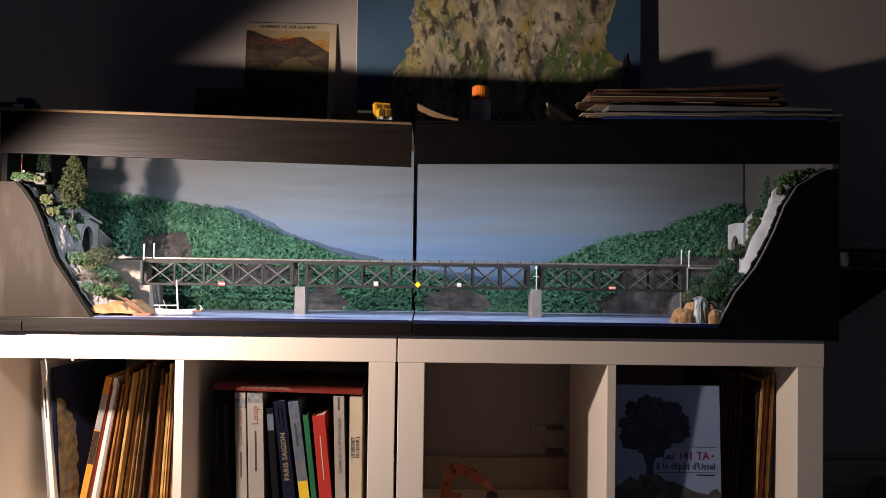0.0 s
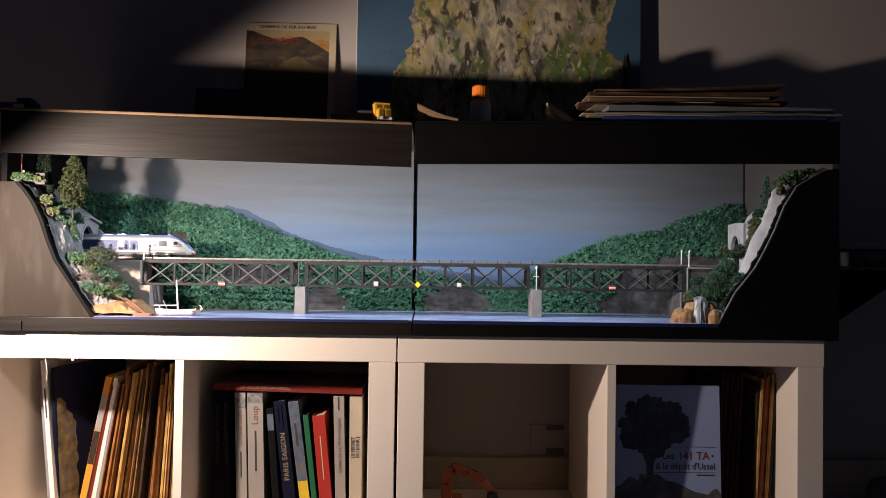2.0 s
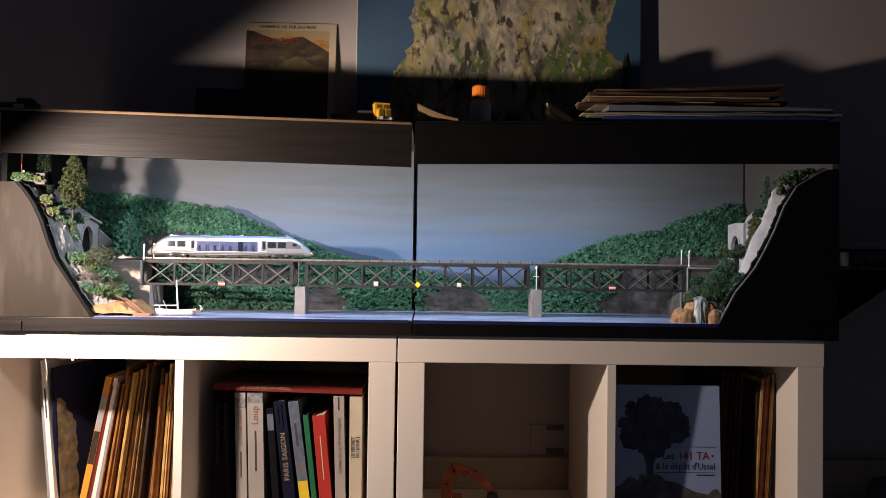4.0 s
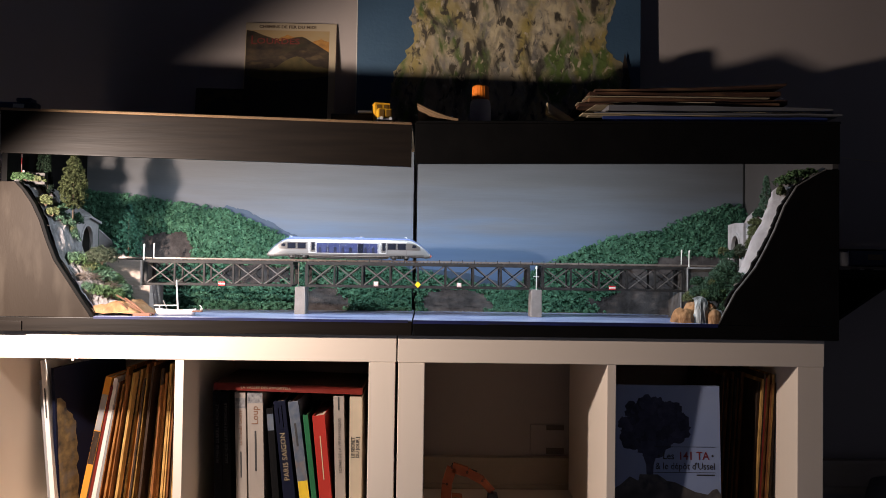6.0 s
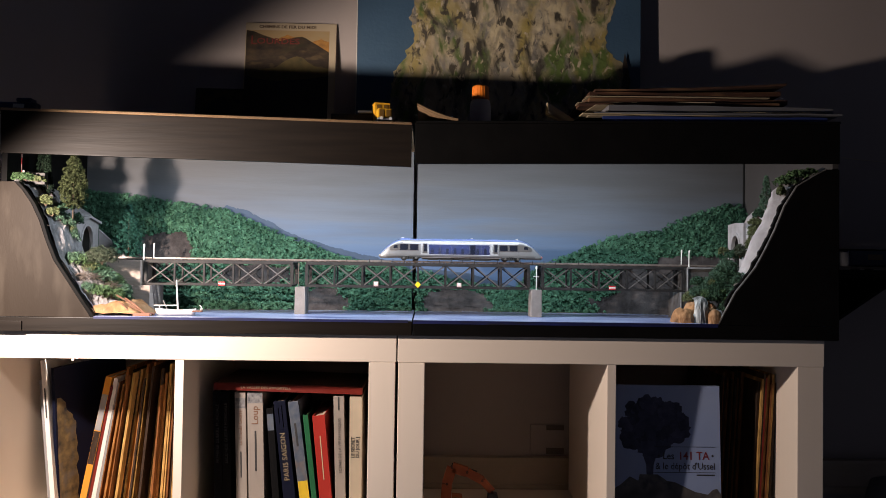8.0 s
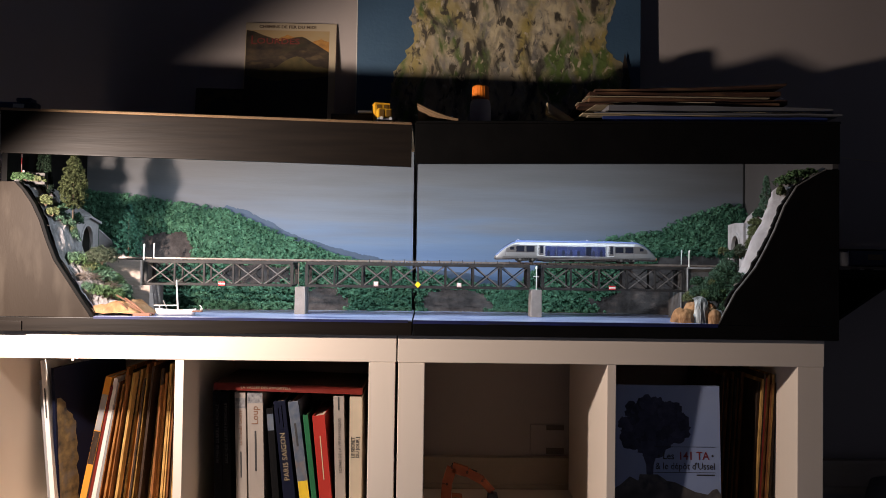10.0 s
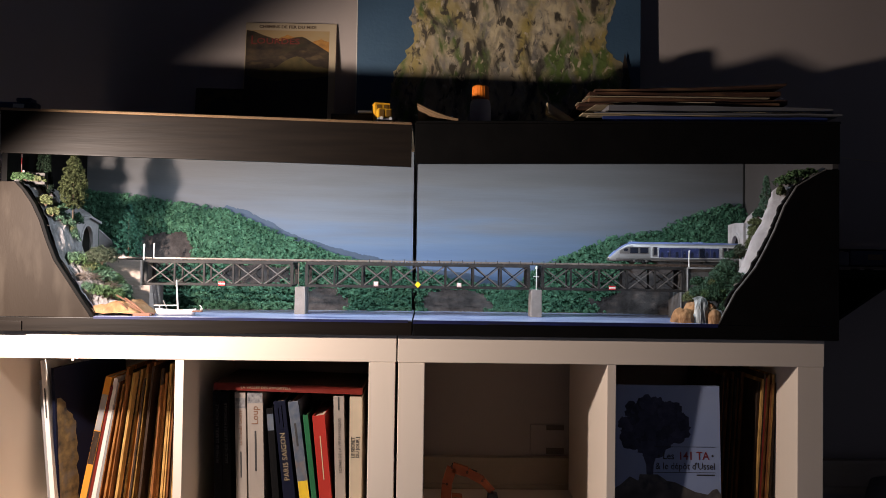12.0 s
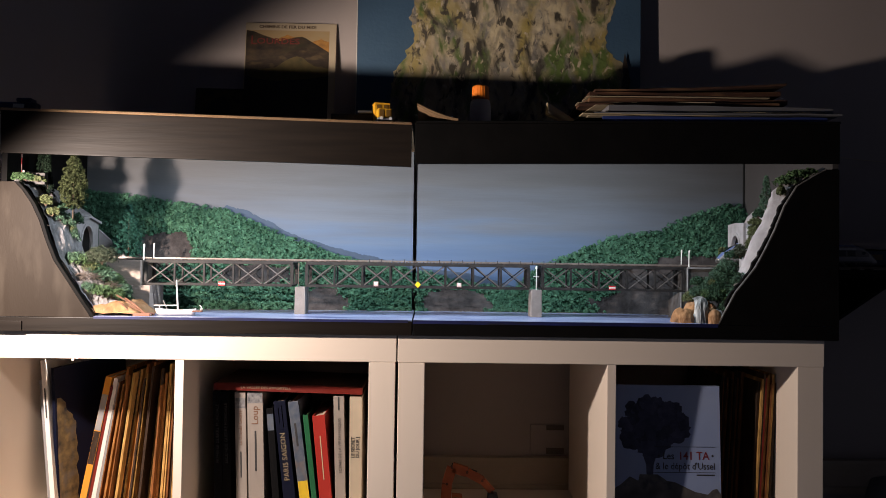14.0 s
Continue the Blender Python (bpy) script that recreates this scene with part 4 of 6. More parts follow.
pier_mast(0.2705, 0.8725, "thin white mast standing on the pier")
pier_mast(-0.2005, 0.8725, "thin weathered mast standing on the pier", M_twig)
for k in range(22):
    single("railing_post", Shape().box(-0.0005, 0.0005, -0.0005, 0.0005, 0, 0.0062).box(-0.0011, 0.0011, -0.0006, 0.0006, 0.0056, 0.0066), M_steel, "tiny black railing post on the deck edge", "railing post", m=pose(-0.108 + 0.0232 * k, 0.1245, 0.9230), group="railing posts")


# ---------- boat and jetty ----------
def boat():
    b = thing("sailing_boat", "white model sailing boat with bare mast on the water", "model boat", pose(-0.4150, 0.035, 0.8185))
    rings = []
    for i in range(13):
        u = i / 12
        x = -0.037 + 0.074 * u
        w = 0.0115 * (math.sin(math.pi * (0.06 + 0.90 * u)) ** 0.6)
        zt = 0.0105 + 0.003 * (2 * u - 1) ** 2
        rings.append([(x * (1 + 0.0), -w, zt), (x * 0.97, -w * 0.8, zt * 0.45), (x * 0.92, -w * 0.25, 0.0), (x * 0.92, w * 0.25, 0.0), (x * 0.97, w * 0.8, zt * 0.45), (x, w, zt), (x, w * 0.82, zt), (x, 0, zt - 0.003), (x, -w * 0.82, zt)])
    part("hull", Shape().loft(rings), M_white, b, "white painted hull", smooth=True)
    part("mast", Shape().tube((0.004, 0, 0.006), (0.000, 0, 0.066), 0.0016, 0.0013), M_white, b)
    part("boom", Shape().tube((-0.040, -0.002, 0.0185), (0.004, -0.001, 0.0190), 0.0011), M_white, b)
    part("boom_rest", Shape().tube((-0.030, -0.002, 0.010), (-0.030, -0.002, 0.0185), 0.0008), M_white, b)
    part("thwart", Shape().box(-0.006, -0.001, -0.009, 0.009, 0.0085, 0.0098), M_redwood, b)
    part("stern_plank", Shape().box(0.026, 0.049, -0.005, 0.005, 0.0072, 0.0100), M_redwood, b, "brown stern plank")
    part("stern_hook", Shape().tube((0.046, 0, 0.010), (0.0475, 0, 0.016), 0.0010).tube((0.0475, 0, 0.016), (0.044, 0, 0.0195), 0.0010, 0.0006).tube((0.0475, 0, 0.015), (0.050, 0, 0.012), 0.0009, 0.0005), M_white, b)
    part("rudder_arm", Shape().tube((-0.020, 0.010, 0.012), (-0.028, 0.012, 0.028), 0.0012, 0.0008), M_concrete, b)


boat()
for i, (x, y, z, rz, ry, w) in enumerate(((-0.468, 0.006, 0.8192, 4, 0, 0.030), (-0.470, 0.016, 0.8192, -3, 0, 0.032), (-0.466, 0.026, 0.8192, 2, 0, 0.028))):
    single("jetty_plank", Shape().box(-w / 2, w / 2, -0.0042, 0.0042, 0, 0.0045), M_redwood, "red-brown wooden plank lying at the water's edge", "plank", bevel=0.0004, m=pose(x, y, z, 0, 0, rz), group="jetty planks")
for a, d in (((-0.520, 0.020, 0.856), (0.050, 0.002, -0.034)), ((-0.508, 0.030, 0.850), (0.044, -0.012, -0.029)), ((-0.512, 0.012, 0.843), (0.026, -0.006, -0.022)), ((-0.498, 0.024, 0.836), (0.030, -0.004, -0.014)), ((-0.530, 0.008, 0.824), (0.060, 0.0, -0.001))):
    a, d = Vector(a), Vector(d)
    single("driftwood_stick", Shape().tube(a, a + d * 0.45 + Vector((0, 0, 0.0022)), 0.0015, 0.0013, 6).tube(a + d * 0.45 + Vector((0, 0, 0.0022)), a + d, 0.0013, 0.0007, 6), M_redwood, "brown stick leaning on the ochre bank", "stick", group="driftwood")

# ---------- things on the lid and the wall ----------
M_paper = material("cream_paper", (0.46, 0.37, 0.25), 0.8, second=(0.40, 0.32, 0.21), scale=20, spec=0.2)
M_print_dark = material("print_dark", (0.022, 0.015, 0.011), 0.6, second=(0.04, 0.026, 0.018), scale=40)
M_print_orange = material("print_orange", (0.36, 0.26, 0.13), 0.6, second=(0.38, 0.21, 0.075), scale=25, stretch=(1, 1, 3))
M_print_ridge = material("print_ridge", (0.016, 0.011, 0.008), 0.6, second=(0.10, 0.062, 0.028), scale=38, stretch=(1, 1, 1.8), mix=0.75, detail=8, third=(0.028, 0.024, 0.010), third_scale=20)
M_print_gold = material("print_gold", (0.48, 0.23, 0.05), 0.6, second=(0.16, 0.07, 0.02), scale=70, mix=0.8)
M_print_brown = material("print_brown", (0.045, 0.027, 0.013), 0.6, second=(0.012, 0.008, 0.006), scale=50, stretch=(1, 1, 2.2), mix=0.9, detail=8, third=(0.12, 0.08, 0.035), third_scale=30)
M_print_green = material("print_green", (0.095, 0.068, 0.020), 0.6, second=(0.025, 0.022, 0.010), scale=60)
M_print_text = material("print_brown_text", (0.07, 0.04, 0.02), 0.7)
M_print_red = material("print_red", (0.17, 0.026, 0.018), 0.6, second=(0.10, 0.02, 0.014), scale=60)
LID = 1.1855


def poster():
    """Old railway travel print leaning on the wall."""
    tilt = math.degrees(math.asin(0.034 / 0.30))
    p = thing("poster", "old travel print of brown mountains leaning on the wall", "poster", pose(-0.2755, 0.3805, LID + 0.0016, -tilt, 0, 0.2))
    w, h = 0.2130, 0.3010
    sheet = part("sheet", Shape().box(-w / 2, w / 2, 0, 0.0012, 0, h), M_paper, p, "cream paper with a border")
    a, b, lo, hi = -w / 2 + 0.002, w / 2 - 0.016, 0.02, h - 0.018

    def layer(name, pts, k, mt, label=""):
        part(name, Shape().prism(pts, "y", -0.00012 * k, -0.00012 * k + 0.0001), mt, sheet, label)

    layer("printed_sky", [(a, lo), (b, lo), (b, hi), (a, hi)], 1, M_print_orange, "orange evening sky print")
    def slope(points):
        return [(a, lo), (b, lo)] + [(a + x, hi + z) for x, z in reversed(points)]

    layer("printed_peaks", slope([(0, -0.030), (0.070, -0.024), (0.083, -0.016), (0.090, -0.0135), (0.097, -0.0094), (0.105, -0.0140), (0.114, -0.0158), (0.150, -0.030), (0.161, -0.0243), (0.168, -0.0225), (0.176, -0.0195), (0.184, -0.024), (0.195, -0.0264)]), 2, M_print_gold, "golden far peaks print")
    layer("printed_far_ridge", slope([(0, -0.0005), (0.018, -0.0035), (0.0375, -0.0115), (0.060, -0.019), (0.080, -0.0264), (0.097, -0.022), (0.115, -0.0165), (0.129, -0.0145), (0.140, -0.018), (0.1525, -0.0264), (0.170, -0.036), (0.195, -0.052)]), 3, M_print_ridge, "dark brown mountain ridge print")
    layer("printed_near_ridge", slope([(0, -0.078), (0.050, -0.070), (0.080, -0.063), (0.105, -0.052), (0.131, -0.039), (0.142, -0.043), (0.155, -0.053), (0.175, -0.060), (0.195, -0.073)]), 4, M_print_brown, "brown mountain flank print")
    layer("printed_hill", slope([(0, -0.100), (0.070, -0.092), (0.088, -0.078), (0.104, -0.068), (0.120, -0.063), (0.134, -0.066), (0.148, -0.078), (0.165, -0.088), (0.195, -0.092)]), 5, M_print_green, "olive foreground hill print")
    layer("printed_shade", [(a, lo), (b, lo), (b, hi - 0.110), (b - 0.05, hi - 0.118), (a + 0.06, hi - 0.125), (a, hi - 0.112)], 6, M_print_dark)
    face = Matrix(((1, 0, 0, 0), (0, 0, -1, 0), (0, 1, 0, 0), (0, 0, 0, 1)))
    lettering("CHEMINS DE FER DU MIDI", 0.0098, M_print_text, sheet, Matrix.Translation((-0.008, -0.0002, h - 0.0095)) @ face, "printed_title", 0.0001, "CENTER", 1.18, 0.0003)
    lettering("L", 0.030, M_print_red, sheet, Matrix.Translation((a + 0.010, -0.0009, hi - 0.026)) @ face, "printed_name", 0.0001, "LEFT", 1.1, 0.0003)
    lettering("OURDES", 0.0200, M_print_red, sheet, Matrix.Translation((a + 0.0245, -0.0009, hi - 0.0275)) @ face, "printed_name", 0.0001, "LEFT", 1.32, 0.0003)


poster()


def postcard():
    p = thing("picture_card", "small dark mountain picture leaning on the wall", "picture", pose(-0.4340, 0.372, LID + 0.0032, -9, 0, 0))
    part("card", Shape().box(-0.056, 0.056, 0, 0.0015, 0, 0.137), M_print_dark, p)
    part("printed_sky", Shape().box(-0.053, 0.053, -0.0004, -0.0001, 0.06, 0.133), M_print_ridge, p, "brown sky print")
    part("printed_mountain", Shape().prism([(-0.053, 0.004), (0.053, 0.004), (0.053, 0.070), (0.03, 0.09), (0.012, 0.112), (0.0, 0.116), (-0.015, 0.110), (-0.035, 0.085), (-0.053, 0.075)], "y", -0.0008, -0.0005), M_print_dark, p, "black mountain print")


postcard()

M_canvas_blue = material("blue_oil_paint", (0.042, 0.088, 0.142), 0.55, second=(0.030, 0.066, 0.115), scale=9, bump=0.3, bump_scale=120, third=(0.055, 0.105, 0.155), third_scale=5)
M_canvas_edge = material("raw_canvas", (0.6, 0.57, 0.5), 0.9, second=(0.4, 0.38, 0.33), scale=60)


def impasto():
    """Thick oil paint of a rock wall: cream, ochre, grey, green and dark cracks."""
    mt = material("rock_oil_paint", (0.42, 0.36, 0.25), 0.6, bump=1.0, bump_scale=55)
    nt = mt.node_tree
    nd, ln = nt.nodes, nt.links
    tc, mp = nd.new("ShaderNodeTexCoord"), nd.new("ShaderNodeMapping")
    mp.inputs["Rotation"].default_value = (0, radians(-18), 0)
    mp.inputs["Scale"].default_value = (1.35, 1, 0.8)
    ln.new(tc.outputs["Object"], mp.inputs[0])
    col = None
    for sc, lo, hi, c, dis in ((8, 0.38, 0.66, (0.27, 0.21, 0.125), 0.5), (15, 0.46, 0.66, (0.26, 0.235, 0.185), 0.8), (5, 0.545, 0.66, (0.30, 0.235, 0.075), 0.9), (8, 0.54, 0.63, (0.085, 0.125, 0.028), 1.2),
                               (24, 0.52, 0.68, (0.17, 0.155, 0.13), 0.8), (45, 0.56, 0.66, (0.055, 0.045, 0.03), 0.6), (6, 0.565, 0.66, (0.040, 0.034, 0.024), 2.2), (60, 0.58, 0.68, (0.42, 0.35, 0.24), 0.5)):
        n = nd.new("ShaderNodeTexNoise")
        n.inputs["Scale"].default_value, n.inputs["Detail"].default_value, n.inputs["Distortion"].default_value = sc, 7, dis
        off = nd.new("ShaderNodeVectorMath")
        off.operation = "ADD"
        off.inputs[1].default_value = (sc * 1.7, 0.3, sc * 0.9)
        ln.new(mp.outputs[0], off.inputs[0])
        ln.new(off.outputs[0], n.inputs["Vector"])
        r = nd.new("ShaderNodeMapRange")
        r.inputs["From Min"].default_value, r.inputs["From Max"].default_value = lo, hi
        ln.new(n.outputs["Fac"], r.inputs["Value"])
        m = nd.new("ShaderNodeMix")
        m.data_type = "RGBA"
        ln.new(r.outputs["Result"], m.inputs["Factor"])
        if col:
            ln.new(col, m.inputs["A"])
        else:
            m.inputs["A"].default_value = (0.52, 0.435, 0.27, 1)
        m.inputs["B"].default_value = (*c, 1)
        col = m.outputs["Result"]
    ln.new(col, nd["Principled BSDF"].inputs["Base Color"])
    return mt


M_impasto = impasto()


def painting():
    p = thing("oil_painting", "unframed oil painting of a rocky cliff leaning on the wall", "painting", pose(0.2150, 0.3835, LID + 0.004, -0.6, 0, 0.2))
    w, h = 0.664, 0.56
    canvas = part("canvas", Shape().box(-w / 2, w / 2, 0, 0.026, 0, h), M_canvas_blue, p, "deep blue painted canvas", bevel=0.001)
    part("canvas_edge", Shape().box(-w / 2 - 0.0022, -w / 2 - 0.0002, -0.0005, 0.024, 0.0, h), M_canvas_edge, p, "raw canvas edge")
    left = [(0.0, -0.262), (0.10, -0.255), (0.18, -0.245), (0.21, -0.225), (0.24, -0.206), (0.27, -0.200), (0.31, -0.213), (0.33, -0.200), (0.36, -0.203), (0.42, -0.19), (0.56, -0.18)]
    right = [(0.0, 0.292), (0.12, 0.290), (0.19, 0.297), (0.212, 0.292), (0.222, 0.265), (0.25, 0.248), (0.30, 0.254), (0.34, 0.268), (0.38, 0.275), (0.56, 0.29)]

    def fn(u, v):
        z = 0.001 + (h - 0.002) * v
        a, b = curve(left, z), curve(right, z)
        j = 0.010 * rough_noise(z, 0, 1, 0.02) + 0.005 * rough_noise(z, 0, 5, 0.007)
        k = 0.009 * rough_noise(z, 3, 1, 0.02) + 0.005 * rough_noise(z, 3, 5, 0.007)
        x = a + j + (b + k - a - j) * u
        e = min(1.0, 12 * min(u, 1 - u))
        return (x, -0.0006 - e * (0.0022 + 0.0018 * rough_noise(x, z, 0, 0.02) + 0.0012 * rough_noise(x, z, 4, 0.007)), z)
    part("painted_cliff", Shape().grid(110, 100, fn), M_impasto, canvas, "cream, ochre and green rock in thick paint", smooth=True)
    for x, z, s in ((0.293, 0.150, 1.0), (0.300, 0.13, 0.8), (-0.19, 0.385, 0.5)):
        part("painted_tree", Shape().prism([(x - 0.008 * s, z), (x + 0.010 * s, z), (x + 0.006 * s, z + 0.03 * s), (x + 0.009 * s, z + 0.045 * s), (x + 0.001, z + 0.085 * s), (x - 0.005 * s, z + 0.05 * s), (x - 0.002 * s, z + 0.03 * s)], "y", -0.0052, -0.0046), M_print_dark, canvas, "dark painted tree")


painting()

# bent corner of the cardboard lid
def flap(u, v):
    x = 0.031 + 0.075 * u
    lift = 0.031 * (1 - u) ** 1.35 * (1 - 0.55 * v ** 2)
    return (x, -0.014 + 0.26 * v, 1.1835 + 0.0045 * u + lift)


top_ = Shape().grid(14, 8, flap)
bot_ = Shape().grid(14, 8, lambda u, v: (flap(u, v)[0], flap(u, v)[1], flap(u, v)[2] - 0.0045))
card_flap = Shape().add(top_.v, top_.f).add(bot_.v, bot_.f)
nA, wA = len(top_.v), 15
for seq in ([i for i in range(wA)], [8 * wA + i for i in range(wA)], [j * wA for j in range(9)], [j * wA + 14 for j in range(9)]):
    card_flap.f += [(a, b, nA + b, nA + a) for a, b in zip(seq[:-1], seq[1:])]
part("bent_flap", card_flap, M_card, box_r, "bent up corner of brown cardboard")
# corrugation of the lid's front edge
M_flute = material("flute_paper", (0.30, 0.21, 0.12), 0.85, second=(0.12, 0.08, 0.045), scale=80)
flute = Shape()
k = 0
while -0.72 + 0.0046 * k < 0.019:
    xx = -0.72 + 0.0046 * k
    z = 1.1893 + (xx + 0.722) / 0.7435 * (-0.014)
    flute.bar((xx, FY - 0.0046, z + 0.0003), (xx + 0.0023, FY - 0.0046, z + 0.0037), 0.0006, 0.0012)
    flute.bar((xx + 0.0023, FY - 0.0046, z + 0.0037), (xx + 0.0046, FY - 0.0046, z + 0.0003), 0.0006, 0.0012)
    k += 1
part("corrugation", flute, M_flute, box_l, "wavy edge of the corrugated board", kind="stuff")

M_yel = material("loco_yellow", (0.62, 0.34, 0.02), 0.4, second=(0.5, 0.26, 0.02), scale=90)
M_brownwin = material("loco_window", (0.16, 0.085, 0.02), 0.3)
M_greyblue = material("loco_grey", (0.18, 0.20, 0.24), 0.45, second=(0.12, 0.13, 0.16), scale=120)


def shunter(x, y, z, rz):
    s = thing("toy_shunter", "small yellow model shunting locomotive on the lid", "model locomotive", pose(x, y, z, 0, 0, rz))
    cab_ = part("cab", Shape().box(-0.0140, 0.0140, 0.006, 0.030, 0.008, 0.0385), M_yel, s, bevel=0.0008)
    part("cab_roof", Shape().box(-0.0150, 0.0150, 0.005, 0.031, 0.0387, 0.0412), M_yel, s, bevel=0.0007)
    hood = part("hood", Shape().box(-0.0125, 0.0125, -0.022, 0.0058, 0.008, 0.0255), M_yel, s, bevel=0.001)
    part("rear_hood", Shape().box(-0.0115, 0.0115, 0.0302, 0.044, 0.008, 0.0215), M_yel, s, bevel=0.001)
    for a in (-0.0115, 0.0012):
        part("cab_window", Shape().box(a + 0.0012, a + 0.0090, 0.0052, 0.0058, 0.0270, 0.0370), M_brownwin, cab_)
        part("grille", Shape().box(a + 0.0008, a + 0.0088, -0.0228, -0.0222, 0.0105, 0.0230), M_brownwin, hood)
    part("frame", Shape().box(-0.0135, 0.0135, -0.026, 0.046, 0.0045, 0.0078), M_greyblue, s, bevel=0.0005)
    for a in (-0.0085, 0.0085):
        part("buffer", Shape().tube((a, -0.0305, 0.0060), (a, -0.0262, 0.0060), 0.0031, 0.0020, 12), M_white, s, "pale round buffer")
        for b in (-0.014, 0.006, 0.030):
            part("wheel", Shape().tube((a * 1.2 - 0.001, b, 0.0046), (a * 1.2 + 0.001, b, 0.0046), 0.0046, n=14), M_under_dark, s)


M_under_dark = material("loco_underparts", (0.03, 0.03, 0.03), 0.6, second=(0.05, 0.045, 0.04), scale=120)
shunter(-0.0335, 0.016, 1.1804, 14)


def small_loco(x, y, z, rz, mt, label, band):
    s = thing("toy_locomotive", label, "model locomotive", pose(x, y, z, 0, 0, rz))
    part("body", Shape().box(-0.055, 0.030, -0.012, 0.012, 0.006, 0.020), mt, s, bevel=0.002)
    part("cab", Shape().box(-0.005, 0.022, -0.0125, 0.0125, 0.0202, 0.028), mt, s, bevel=0.002)
    if band:
        part("band", Shape().box(-0.010, 0.010, -0.0135, -0.0128, 0.009, 0.016), M_white, s, "off-white panel")
    part("frame", Shape().box(-0.054, 0.029, -0.010, 0.010, 0.002, 0.006), M_under_dark, s)
    for a in (-0.042, -0.022, 0.0, 0.018):
        part("wheel", Shape().tube((a, -0.0108, 0.004), (a, -0.009, 0.004), 0.004, n=12).tube((a, 0.009, 0.004), (a, 0.0108, 0.004), 0.004, n=12), M_under_dark, s)


M_navy = material("navy_plastic", (0.02, 0.028, 0.07), 0.4, second=(0.015, 0.02, 0.05), scale=60)
small_loco(-0.078, 0.046, 1.1815, 6, M_under_dark, "small black model locomotive on the cardboard lid", False)
small_loco(-0.712, 0.040, LID + 0.0070, 3, M_navy, "dark blue model locomotive on the cardboard lid", True)
for x in (-0.655, -0.62):
    single("toy_wagon_part", Shape().box(-0.005, 0.005, -0.006, 0.006, 0, 0.008).box(-0.003, 0.003, -0.004, 0.004, 0.0078, 0.011), M_under_dark, "small dark model part on the lid", "model part", bevel=0.0006, m=pose(x, 0.08, LID + 0.0058))

M_milk = material("milky_plastic", (0.62, 0.58, 0.55), 0.4, second=(0.56, 0.52, 0.49), scale=20)
_b = M_milk.node_tree.nodes["Principled BSDF"]
_b.inputs["Subsurface Weight"].default_value, _b.inputs["Subsurface Scale"].default_value = 1.0, 0.03
_b.inputs["Subsurface Radius"].default_value = (1.0, 0.9, 0.85)
M_orange = material("orange_plastic", (0.85, 0.22, 0.02), 0.4, second=(0.75, 0.18, 0.02), scale=40)


def bottle(x, y, z):
    b = thing("glue_bottle", "milky white glue bottle with an orange cap", "bottle", pose(x, y, z))
    prof = [(0.0188, 0), (0.0212, 0.002), (0.0212, 0.040), (0.0205, 0.052), (0.0192, 0.0605), (0.0150, 0.0645), (0.0138, 0.066)]
    part("body", Shape().loft([[(r * math.cos(2 * math.pi * i / 28), 0.8 * r * math.sin(2 * math.pi * i / 28), h) for i in range(28)] for r, h in prof]), M_milk, b, smooth=True)
    cap = [(0.0168, 0.0640), (0.0174, 0.0656), (0.0160, 0.0885), (0.0142, 0.0910)]
    part("cap", Shape().loft([[(r * (1 + 0.03 * (i % 2)) * math.cos(2 * math.pi * i / 40), r * (1 + 0.03 * (i % 2)) * math.sin(2 * math.pi * i / 40), h) for i in range(40)] for r, h in cap]), M_orange, b, "ribbed orange cap")


bottle(0.1544, 0.115, 1.1858)

# pile of folders and cardboard
M_brown_folder = material("brown_folder", (0.075, 0.026, 0.008), 0.75, second=(0.016, 0.006, 0.004), scale=30, stretch=(0.5, 1, 3), mix=0.9, third=(0.20, 0.105, 0.045), third_scale=26)
M_grey_sheet = material("grey_sheet", (0.15, 0.15, 0.16), 0.5, second=(0.10, 0.10, 0.11), scale=18)
M_blue_folder = material("blue_folder", (0.022, 0.040, 0.16), 0.45, second=(0.012, 0.020, 0.08), scale=20)
M_white_sheet = material("white_sheet", (0.42, 0.34, 0.22), 0.7, second=(0.24, 0.19, 0.11), scale=30)


def leaf_sheet(name, label, x0, x1, y0, y1, z, thick, mt, rz, bow, rise):
    """A limp sheet or folder: bowed along its length, lifting towards one end."""
    def fn(u, v, dz=0.0):
        x, y = x0 + (x1 - x0) * u, y0 + (y1 - y0) * v
        w = bow * math.sin(math.pi * u) + rise * u ** 2 + 0.0012 * rough_noise(x, y, z * 50, 0.06)
        return (x, y, z + w + dz)
    s = Shape()
    a, b = Shape().grid(24, 6, fn), Shape().grid(24, 6, lambda u, v: fn(u, v, thick))
    s.add(a.v, a.f).add(b.v, b.f)
    n, w = len(a.v), 25
    for seq in (list(range(w)), [6 * w + i for i in range(w)], [j * w for j in range(7)], [j * w + 24 for j in range(7)]):
        s.f += [(p, q, n + q, n + p) for p, q in zip(seq[:-1], seq[1:])]
    mid = Matrix.Translation(((x0 + x1) / 2, (y0 + y1) / 2, 0))
    return single(name, s.moved(mid @ Matrix.Rotation(radians(rz), 4, "Z") @ mid.inverted()), mt, label, "paper pile", group="pile of papers")


